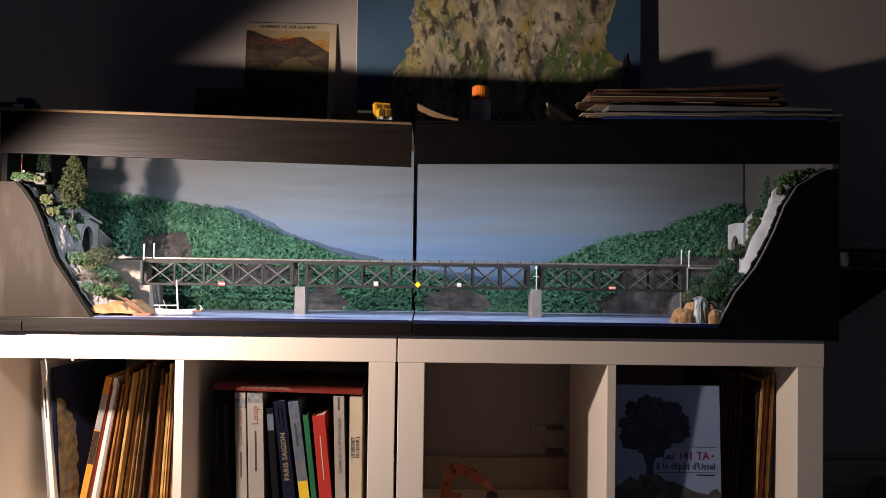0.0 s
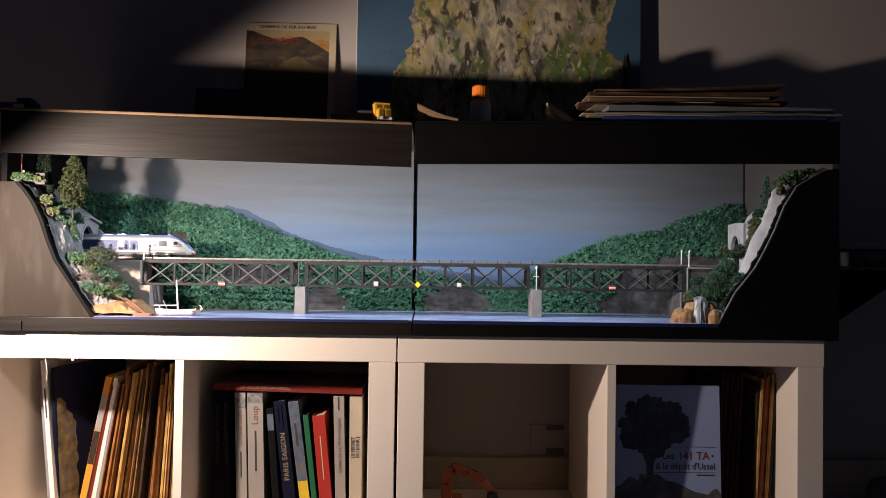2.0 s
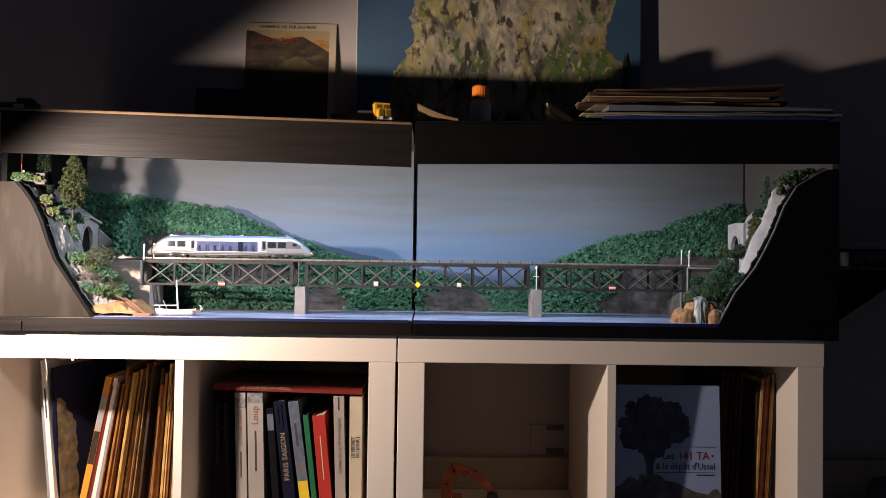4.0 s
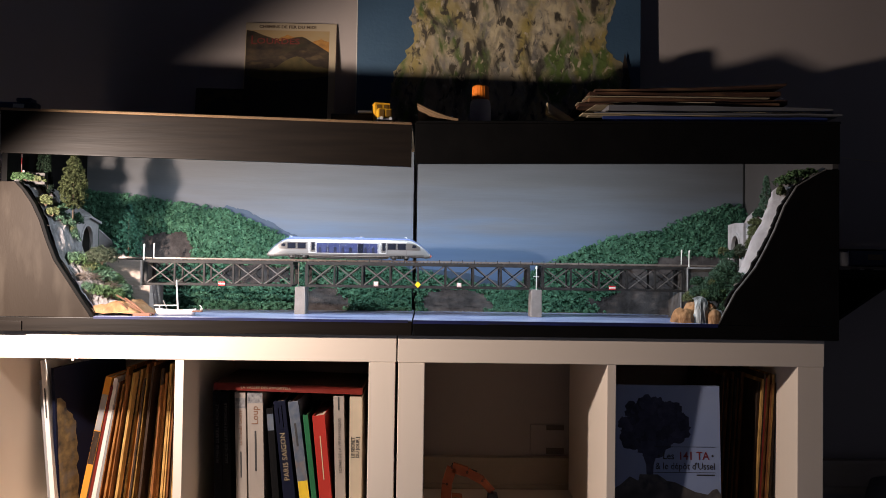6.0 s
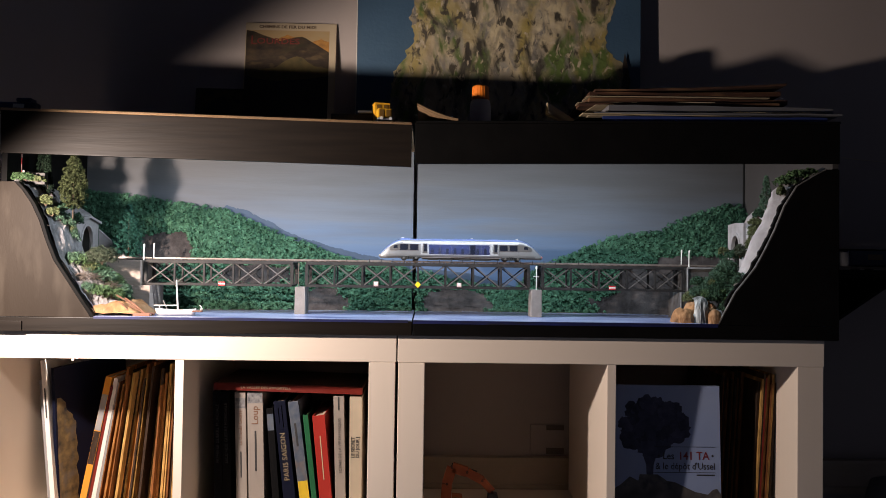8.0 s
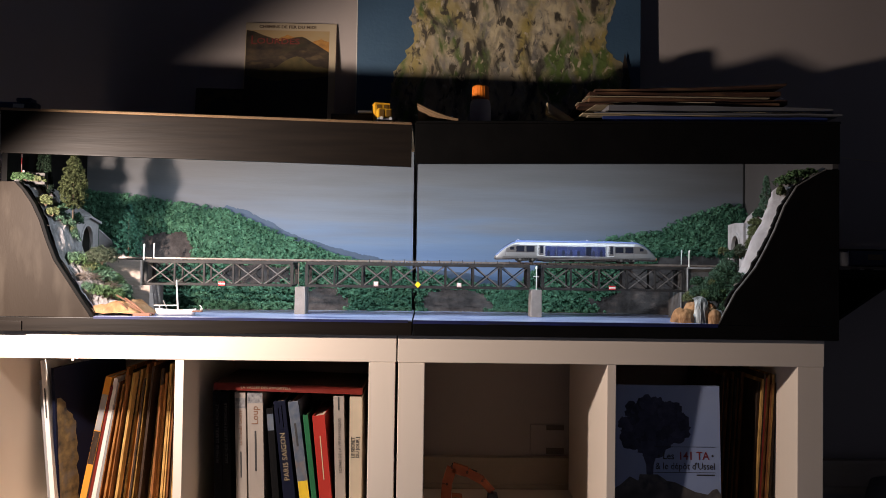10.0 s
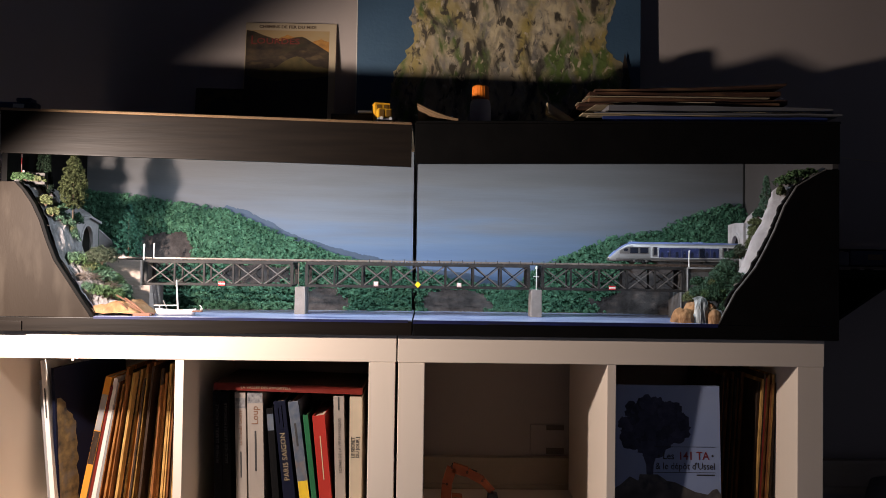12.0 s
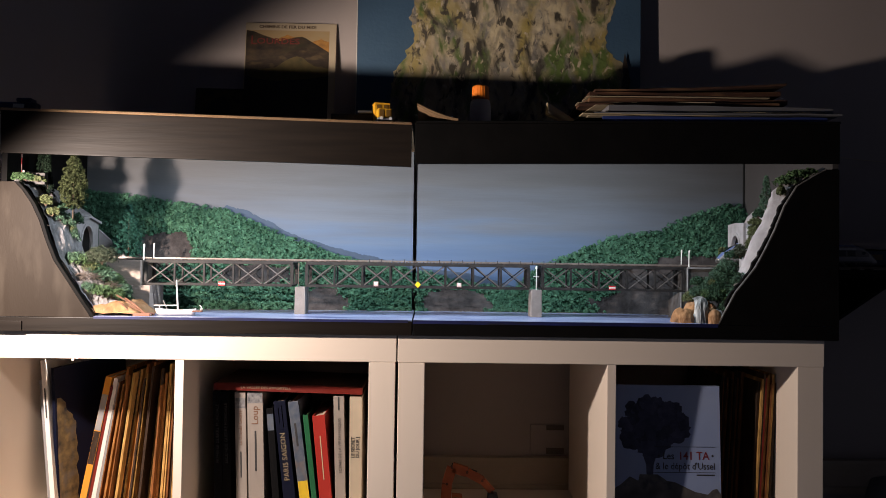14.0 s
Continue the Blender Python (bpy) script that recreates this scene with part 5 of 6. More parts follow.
leaf_sheet("folder", "thick blue plastic folder at the bottom of the pile", 0.375, 0.795, 0.000, 0.28, 1.1890, 0.0120, M_blue_folder, 0, 0.0, 0.0030)
leaf_sheet("paper_sheet", "pale sheet sticking out of the pile", 0.330, 0.740, 0.004, 0.28, 1.2018, 0.0024, M_white_sheet, 2.4, 0.001, 0.004)
leaf_sheet("paper_sheet", "grey sheet in the pile of papers", 0.360, 0.822, -0.004, 0.30, 1.2048, 0.0026, M_grey_sheet, -0.8, 0.0, 0.003)
leaf_sheet("paper_sheet", "pale sheet sticking out of the pile", 0.366, 0.770, 0.006, 0.28, 1.2078, 0.0022, M_white_sheet, -2.0, 0.001, 0.003)
leaf_sheet("folder", "grey cardboard folder in the pile", 0.385, 0.812, 0.012, 0.30, 1.2108, 0.0122, M_grey_sheet, 1, 0.001, 0.002)
leaf_sheet("folder", "worn brown folder in the pile", 0.342, 0.720, 0.030, 0.30, 1.2253, 0.0065, M_brown_folder, -2, 0.0, 0.002)
leaf_sheet("folder", "worn brown folder in the pile", 0.352, 0.735, 0.036, 0.31, 1.2335, 0.0080, M_brown_folder, 1.5, 0.001, 0.002)
leaf_sheet("paper_sheet", "thin pale sheet between the brown folders", 0.350, 0.700, 0.034, 0.31, 1.2428, 0.0014, M_white_sheet, 0.8, 0.001, 0.003)
leaf_sheet("folder", "worn brown folder in the pile", 0.358, 0.725, 0.040, 0.32, 1.2453, 0.0085, M_brown_folder, 0, 0.0, 0.006)
leaf_sheet("folder", "brown cardboard with curled edge topping the pile", 0.372, 0.738, 0.042, 0.32, 1.2563, 0.0040, M_brown_folder, -1, 0.001, 0.016)
for x0, x1, z, rz, rise in ((0.336, 0.52, 1.1990, 5, 0.001), (0.346, 0.56, 1.2040, -4, 0.002), (0.352, 0.55, 1.2233, 6, 0.002), (0.340, 0.60, 1.2321, -3, 0.002), (0.362, 0.60, 1.2418, 4, 0.004), (0.365, 0.66, 1.2543, -2.5, 0.007)):
    leaf_sheet("paper_sheet", "thin yellowed sheet with a bent end in the pile", x0, x1, 0.002 + (z - 1.199), 0.25, z, 0.0012, M_white_sheet, rz, 0.001, rise)


def curled_sheet():
    """A stiff sheet curled to a half roll that tapers towards the pile."""
    def fn(u, v, t=0.0):
        a = radians(-30 + 230 * v)
        rr = (0.017 - 0.009 * u) + t
        return (0.280 + 0.072 * u, 0.066 + 0.03 * u - rr * math.cos(a), 1.2205 - 0.026 * u + rr * 0.9 * math.sin(a))
    a, b = Shape().grid(10, 14, fn), Shape().grid(10, 14, lambda u, v: fn(u, v, 0.0012))
    q, n, w = Shape().add(a.v, a.f).add(b.v, b.f), len(a.v), 11
    for seq in (list(range(w)), [14 * w + i for i in range(w)], [j * w for j in range(15)], [j * w + 10 for j in range(15)]):
        q.f += [(i, j, n + j, n + i) for i, j in zip(seq[:-1], seq[1:])]
    return q


single("paper_roll", curled_sheet(), M_white_sheet, "half curled cream sheet leaning on the pile", "paper roll")

# ---------- wall fittings ----------
M_plastic_white = material("old_white_plastic", (0.42, 0.34, 0.255), 0.5, second=(0.37, 0.30, 0.22), scale=30)
M_plastic_dark = material("dark_plastic", (0.12, 0.095, 0.07), 0.5, second=(0.04, 0.035, 0.03), scale=30)


def outlet():
    s = thing("wall_socket", "old wall socket with dark ends above the skirting", "wall socket", pose(0.360, 0.4199, 0.478))
    part("housing", Shape().box(-0.058, 0.021, -0.005, 0, 0.0, 0.070), M_wall, s, bevel=0.001)
    part("end_cap", Shape().box(-0.021, 0.021, -0.0065, -0.0051, 0.002, 0.0158), M_plastic_dark, s, bevel=0.001)
    part("end_cap", Shape().box(-0.021, 0.021, -0.0065, -0.0051, 0.0572, 0.069), M_plastic_dark, s, bevel=0.001)


outlet()
single("skirting", Shape().box(-2.39, 2.39, 0.4035, 0.4199, 0.395, 0.474).box(-2.39, 2.39, 0.396, 0.4035, 0.466, 0.474).box(-2.39, 2.39, 0.398, 0.4035, 0.402, 0.412), M_plastic_white, "pale cable trunking along the wall", "trim", kind="structure", bevel=0.0008)
cab = Shape()
pts = [Vector((0.83 + 0.34 * i / 16, 0.4165, 1.232 - 0.052 * (i / 16) - 0.010 * math.sin(math.pi * i / 16))) for i in range(17)]
for a, b in zip(pts[:-1], pts[1:]):
    cab.tube(a, b, 0.0011, n=6)
single("cable", cab, M_plastic_white, "thin grey cable running across the wall", "cable")


# track shelf beyond the box, with parked stock behind the running track
def side_shelf():
    s = thing("track_shelf", "dark board carrying the track on beyond the box", "shelf board")
    part("board", Shape().box(0.8135, 1.75, 0.095, 0.4198, 0.9055, 0.9215), M_blackpaint, s, bevel=0.001)
    for x in (1.0, 1.55):
        part("bracket", Shape().prism([(0.12, 0.9053), (0.4198, 0.9053), (0.4198, 0.78)], "x", x - 0.006, x + 0.006), M_blackpaint, s)


side_shelf()


M_coach_grey = material("coach_grey", (0.13, 0.13, 0.14), 0.5, second=(0.09, 0.09, 0.10), scale=60)


def parked_car(x, label):
    c = thing("parked_coach", label, "model coach", pose(x, 0.245, 0.9216))
    part("body", Shape().box(0, 0.30, -0.014, 0.014, 0.008, 0.042), M_navy, c, bevel=0.003)
    part("end_wall", Shape().box(-0.024, -0.0005, -0.0135, 0.0135, 0.008, 0.038), M_coach_grey, c, "grey end section", bevel=0.002)
    part("roof", Shape().box(-0.02, 0.298, -0.012, 0.012, 0.0421, 0.0450), M_blackpaint, c, bevel=0.001)
    part("end_step", Shape().box(-0.026, -0.0242, -0.006, 0.006, 0.020, 0.0225), M_under_dark, c)
    part("frame", Shape().box(-0.022, 0.296, -0.011, 0.011, 0.003, 0.0078), M_under_dark, c)
    for a in (0.02, 0.05, 0.23, 0.26):
        part("wheel", Shape().tube((a, -0.0118, 0.0045), (a, 0.0118, 0.0045), 0.0045, n=12), M_under_dark, c)
    for a in (0.04, 0.09, 0.14, 0.19, 0.24):
        part("window", Shape().box(a, a + 0.032, -0.0146, -0.0141, 0.022, 0.034), M_brownwin, c)


parked_car(0.9610, "dark blue parked model coach with a grey end")


def bag(u, v):
    a, b = 2 * math.pi * u, v
    r = (0.10 + 0.012 * rough_noise(math.cos(a), math.sin(a), b * 2, 0.8)) * (1 - 0.55 * b ** 3)
    if v > 0.99:
        r = 0.001
    return (1.10 + r * math.cos(a), 0.29 + 0.9 * r * math.sin(a), 0.0005 + 0.49 * (b if b < 0.9 else 0.9 + (b - 0.9) * 0.6))


single("cloth_bag", Shape().grid(28, 16, bag), material("grey_cloth", (0.16, 0.15, 0.15), 0.95, second=(0.12, 0.115, 0.115), scale=40, bump=0.5), "soft grey cloth bag standing on the floor", "bag", smooth=True)


def strip_lamp(x0, x1, z):
    s = thing("strip_lamp", "slim white strip lamp fixed under the lid", "strip lamp", group="strip lamps")
    part("housing", Shape().box(x0, x1, 0.010, 0.030, 1.1640, z), M_plastic_white, s)


strip_lamp(-0.42, 0.0, 1.1752)
strip_lamp(0.05, 0.52, 1.1779)

wire = Shape()
wp = [Vector((-0.640 + 0.006 * math.sin(2.6 * i / 9), 0.004 - 0.004 * math.sin(math.pi * i / 9), 0.7396 - 0.040 * i / 9)) for i in range(10)]
for a, b in zip(wp[:-1], wp[1:]):
    wire.tube(a, b, 0.0006, n=5)
single("loose_thread", wire, M_white, "thin white thread hanging from the shelf edge", "thread")

for x, z, r in ((-0.6685, 0.7905, 0.004), (-0.588, 0.7385, 0.003), (-0.580, 0.742, 0.003)):
    single("paper_scrap", Shape().prism([(-r, -r * 0.3), (r * 0.4, -r * 0.8), (r, r * 0.4), (-r * 0.2, r)], "y", -0.0012, -0.0006).moved(pose(x, 0, z)), M_white, "tiny torn white paper scrap on the shelf edge", "paper scrap", group="paper scraps")

# ---------- books ----------
M_pages = material("page_block", (0.55, 0.48, 0.37), 0.9, second=(0.42, 0.36, 0.27), scale=30, stretch=(40, 1, 1), spec=0.1)
SPINE = Matrix(((0, -1, 0, 0), (0, 0, -1, 0), (1, 0, 0, 0), (0, 0, 0, 1)))


def cover_paint(name, c, rough=0.45):
    return material(name, c, rough, second=tuple(0.82 * k for k in c), scale=22, bump=0.08, bump_scale=200, third=tuple(min(1, 1.12 * k + 0.01) for k in c), third_scale=9, spec=0.25)


def worn_spine(name, c):
    """Creased magazine spine with dark scuffs that run along it."""
    return material(name, c, 0.6, second=tuple(0.22 * k for k in c), scale=130, stretch=(1, 1, 0.22), mix=0.9, bump=0.4, bump_scale=260, third=tuple(min(1, 1.5 * k) for k in c), third_scale=45, detail=8, spec=0.2)


C_black = material("book_black", (0.005, 0.005, 0.0055), 0.7, second=(0.008, 0.008, 0.009), scale=30, spec=0.06)
C_white = cover_paint("book_white", (0.29, 0.252, 0.22))
C_photo = material("spine_photo", (0.05, 0.05, 0.06), 0.5, second=(0.30, 0.29, 0.28), scale=140, mix=0.9)
C_bright = cover_paint("magazine_white", (0.66, 0.62, 0.58))
C_cream = cover_paint("book_cream", (0.42, 0.36, 0.27))
C_navy = material("book_navy", (0.0045, 0.006, 0.018), 0.6, second=(0.003, 0.004, 0.011), scale=18, spec=0.12)
C_green = cover_paint("book_green", (0.018, 0.11, 0.045))
C_red = cover_paint("book_red", (0.34, 0.028, 0.020))
C_darkred = cover_paint("book_dark_red", (0.15, 0.016, 0.010))
C_yellow = cover_paint("book_yellow", (0.62, 0.42, 0.03))
C_orange = cover_paint("book_orange", (0.60, 0.25, 0.03))
C_sky = material("book_sky_photo", (0.12, 0.135, 0.155), 0.4, second=(0.035, 0.055, 0.10), scale=70, mix=0.9, third=(0.22, 0.15, 0.09), third_scale=28)
C_tan = worn_spine("magazine_tan", (0.46, 0.20, 0.056))
C_brown = worn_spine("magazine_brown", (0.28, 0.108, 0.032))
C_gold = worn_spine("magazine_gold", (0.64, 0.37, 0.115))
C_grey = cover_paint("magazine_grey", (0.26, 0.25, 0.25), 0.5)
C_dark = worn_spine("magazine_dark", (0.055, 0.032, 0.02))
T_dark = material("ink_dark", (0.03, 0.028, 0.028), 0.6)
T_grey = material("ink_grey", (0.03, 0.03, 0.03), 0.6)
T_brown = material("ink_brown", (0.15, 0.065, 0.03), 0.6)
T_red = material("ink_red", (0.20, 0.03, 0.03), 0.6)
T_gold = material("ink_gold", (0.30, 0.22, 0.12), 0.6)
T_cream = material("ink_cream", (0.42, 0.34, 0.22), 0.6)


def book(x, w, h, d, lean, mt, label, y=0.06, z=SHELF, words=(), bands=(), group="standing books", name="book", category="book"):
    """A standing book: cover boards and spine round a page block. lean: degrees of its top to the east. words: (text, start, size, ink, across); bands: (low, high, material) on the spine."""
    b = thing(name, label, category, pose(x, y, z + 0.0004, 0, lean, 0), group)
    o = -w if lean > 0 else 0.0
    t = min(0.0022, w * 0.22)
    cover = part("cover", Shape().prism([(o, 0), (o + w, 0), (o + w, d), (o + w - t, d), (o + w - t, t), (o + t, t), (o + t, d), (o, d)], "z", 0, h), mt, b, bevel=min(0.0006, t * 0.3))
    part("page_block", Shape().box(o + t + 0.0001, o + w - t - 0.0001, t + 0.0004, d - 0.003, 0.0025, h - 0.003), M_pages, b, "yellowed page edges")
    for lo, hi, bm_ in bands:
        part("spine_band", Shape().box(o + 0.0006, o + w - 0.0006, -0.0005, 0.0001, lo, hi), bm_, cover)
    for text, start, size, ink, across in words:
        if text:
            lettering(text, size, ink, cover, Matrix.Translation((o + w * across, -0.0006, start)) @ SPINE, "spine_title", 0.0001, bold=size * 0.035 if ink is T_dark else 0.0)
        else:
            part("name_bar", Shape().box(o + w * across - size * 0.3, o + w * across + size * 0.3, -0.0005, 0.0001, start, start + ink[1]), ink[0], cover, "plain bar of print")
    return b


DEEP = 1.026


def deep_book(x, w, h, d, lean, mt, label, **more):
    """A book of the second compartment, set back from the shelf edge."""
    book(0.0522 + (x - 0.0522) * DEEP, w * DEEP, 0.917 - (0.917 - 0.403 - h) * DEEP - 0.403, d, lean, mt, label, y=0.10, **more)


deep_book(-0.341, 0.0158, 0.272, 0.19, -2.0, C_black, "thick black book with faint grey spine print", words=(("PREMIERE GUERRE MONDIALE", 0.125, 0.0085, T_grey, 0.5),))
deep_book(-0.3245, 0.0150, 0.272, 0.19, -2.0, C_black, "thick black book with faint grey spine print", words=(("SECONDE GUERRE MONDIALE", 0.125, 0.0085, T_grey, 0.5),))
deep_book(-0.3000, 0.0205, 0.2690, 0.19, -2.0, C_white, "white paperback with a small spine photo", words=(("La Grande Course", 0.160, 0.0090, T_brown, 0.5), ("", 0.098, 0.0042, (T_grey, 0.05), 0.5)), bands=((0.232, 0.252, C_photo),))
deep_book(-0.2765, 0.0295, 0.2690, 0.19, -2.0, C_white, "thick white paperback with brown spine title", words=(("Loup", 0.200, 0.0180, T_brown, 0.5), ("", 0.110, 0.0055, (T_dark, 0.078), 0.5)), bands=((0.242, 0.264, C_photo),))
deep_book(-0.2290, 0.0130, 0.2400, 0.18, -5.0, C_black, "black book leaning beside the white paperbacks", bands=((0.190, 0.222, C_sky),))
deep_book(-0.2060, 0.0225, 0.2540, 0.19, -7.0, C_navy, "navy blue book with cream lettering", words=(("PARIS SAIGON", 0.092, 0.0145, T_gold, 0.5), ("", 0.205, 0.0030, (T_gold, 0.030), 0.35), ("", 0.196, 0.0030, (T_gold, 0.042), 0.65)), bands=((0.192, 0.240, C_navy),))
deep_book(-0.1745, 0.0195, 0.2540, 0.18, -8.0, C_sky, "pale blue and white book with yellow foot", words=(("", 0.160, 0.0062, (T_dark, 0.045), 0.45),), bands=((0.055, 0.092, C_yellow),))
deep_book(-0.1530, 0.0098, 0.2290, 0.18, -7.0, C_green, "thin green book leaning against its neighbour")
deep_book(-0.1390, 0.0235, 0.2270, 0.18, -6.0, C_red, "bright red book leaning to one side", words=(("", 0.095, 0.0032, (T_cream, 0.085), 0.5),))
deep_book(-0.1130, 0.0195, 0.2645, 0.19, -2.0, C_white, "white book with grey spine title", words=(("SCENES DE LA VIE DU MAQUIS", 0.108, 0.0078, T_grey, 0.55), ("", 0.230, 0.0050, (T_grey, 0.026), 0.5)))
deep_book(-0.0885, 0.0235, 0.2640, 0.19, -0.5, C_cream, "cream book with bold black spine title", words=(("LE SECRET", 0.138, 0.0088, T_dark, 0.30), ("DU JOUR J", 0.138, 0.0088, T_dark, 0.68)))


def lying_book():
    b = thing("book", "large red book lying flat on the standing books", "book", pose(-0.3572, 0.092, 0.6722, 0, 1.35, 0), "standing books")
    part("cover", Shape().box(0, 0.288, 0, 0.205, 0, 0.002).box(0, 0.288, 0, 0.002, 0.002, 0.0115).box(0, 0.288, 0, 0.205, 0.0115, 0.0135), C_darkred, b, bevel=0.0005)
    part("page_block", Shape().box(0.003, 0.285, 0.0022, 0.202, 0.0022, 0.0113), M_pages, b)
    part("cover_print", Shape().box(0.002, 0.286, 0.012, 0.203, 0.0136, 0.0139), C_dark, b, "dark printed cover")
    lettering("LA VALLEE DES IMMORTELS", 0.0072, T_cream, b, Matrix.Translation((0.052, -0.0004, 0.0066)) @ Matrix(((1, 0, 0, 0), (0, 0, -1, 0), (0, 1, 0, 0), (0, 0, 0, 1))), "spine_title", 0.0001, "LEFT", 1.1)


lying_book()

# magazines of the first compartment, pushed towards its back
FAR = 1.085


def far_book(x, w, h, d, lean, mt, label, y, **more):
    """A magazine of the first compartment, set well back from the shelf edge."""
    lift = 0.514 - 0.514 / FAR
    book(0.0522 + (x + math.tan(radians(lean)) * lift - 0.0522) * FAR, w * FAR, 0.514 - (0.514 - h) * FAR, 0.165, lean, mt, label, y=(1.4697 + y) * FAR - 1.4697, group="magazines", name="magazine", category="magazine", **more)


far_book(-0.6440, 0.0125, 0.290, 0.21, -5.5, C_grey, "grey magazine leaning in the compartment", 0.05)
far_book(-0.6255, 0.0085, 0.331, 0.22, -5.5, C_bright, "thin white book leaning in the compartment", 0.022, words=(("", 0.20, 0.005, (T_grey, 0.06), 0.5),))


def map_book():
    b = thing("map_book", "dark blue book with a golden map cover", "book", pose(-0.681, 0.166, SHELF + 0.0004, 0, -4, 66), "magazines")
    part("cover", Shape().box(0, 0.190, 0, 0.008, 0, 0.300), C_navy, b, bevel=0.0008)

    def fn(u, v):
        z = 0.01 + 0.228 * v
        a, c = 0.004 + 0.003 * rough_noise(z, 0, 1, 0.03) * v, 0.050 + 0.006 * rough_noise(z, 5, 1, 0.012) - 0.034 * max(0, v - 0.75) / 0.25
        return (a + (c - a) * u, -0.0005, z)
    part("cover_map", Shape().grid(8, 40, fn), material("golden_map", (0.20, 0.135, 0.055), 0.5, second=(0.006, 0.006, 0.009), scale=60, mix=1.0, detail=9, third=(0.07, 0.07, 0.075), third_scale=34), b, "golden brown map print")


map_book()
mag = [(0.0120, 0.300, C_orange, "orange and white magazine leaning in the row"), (0.0035, 0.268, C_dark, "thin dark magazine leaning in the row"), (0.0055, 0.282, C_darkred, "dark red magazine leaning in the row"),
       (0.0080, 0.296, C_bright, "white magazine leaning in the row"), (0.0060, 0.288, C_grey, "grey magazine leaning in the row")]
kinds = [(C_tan, "tan paper magazine in the row"), (C_brown, "brown magazine in the row"), (C_gold, "yellowed magazine in the row"), (C_dark, "dark brown magazine in the row"), (C_gold, "yellowed magazine in the row"), (C_tan, "tan paper magazine in the row")]
x_ = -0.608
for i in range(70):
    u = max(0.0, (x_ + 0.608) / 0.1925)
    if i < 5:
        w, h, mt, lab = mag[i]
    else:
        mt, lab = kinds[(i * 5) % 6]
        w, h = rng.uniform(0.0016, 0.0054), rng.uniform(0.278, 0.322)
    lean = 10.8 - 9.0 * min(1.0, u) ** 0.9
    x_ += w / math.cos(radians(lean)) + 0.0002
    if x_ > -0.4155:
        break
    bands = ((0.17, 0.245, C_grey), (0.10, 0.168, C_dark)) if i == 0 else ()
    far_book(x_, w, h, 0.21, lean, mt, lab, 0.058 + (rng.uniform(-0.014, 0.044) if i > 4 else 0.001 * i), bands=bands)


# ---------- fourth compartment ----------
M_cover_sky = material("cover_pale_blue", (0.30, 0.37, 0.56), 0.35, second=(0.18, 0.24, 0.44), scale=7, third=(0.45, 0.50, 0.62), third_scale=4)
M_smoke = material("cover_smoke", (0.020, 0.022, 0.044), 0.4, second=(0.075, 0.078, 0.125), scale=55, mix=0.8, third=(0.040, 0.042, 0.075), third_scale=24, piece=0.45)
M_photo = material("cover_photo", (0.035, 0.035, 0.04), 0.4, second=(0.20, 0.18, 0.16), scale=60, mix=0.7, third=(0.012, 0.012, 0.015), third_scale=30)


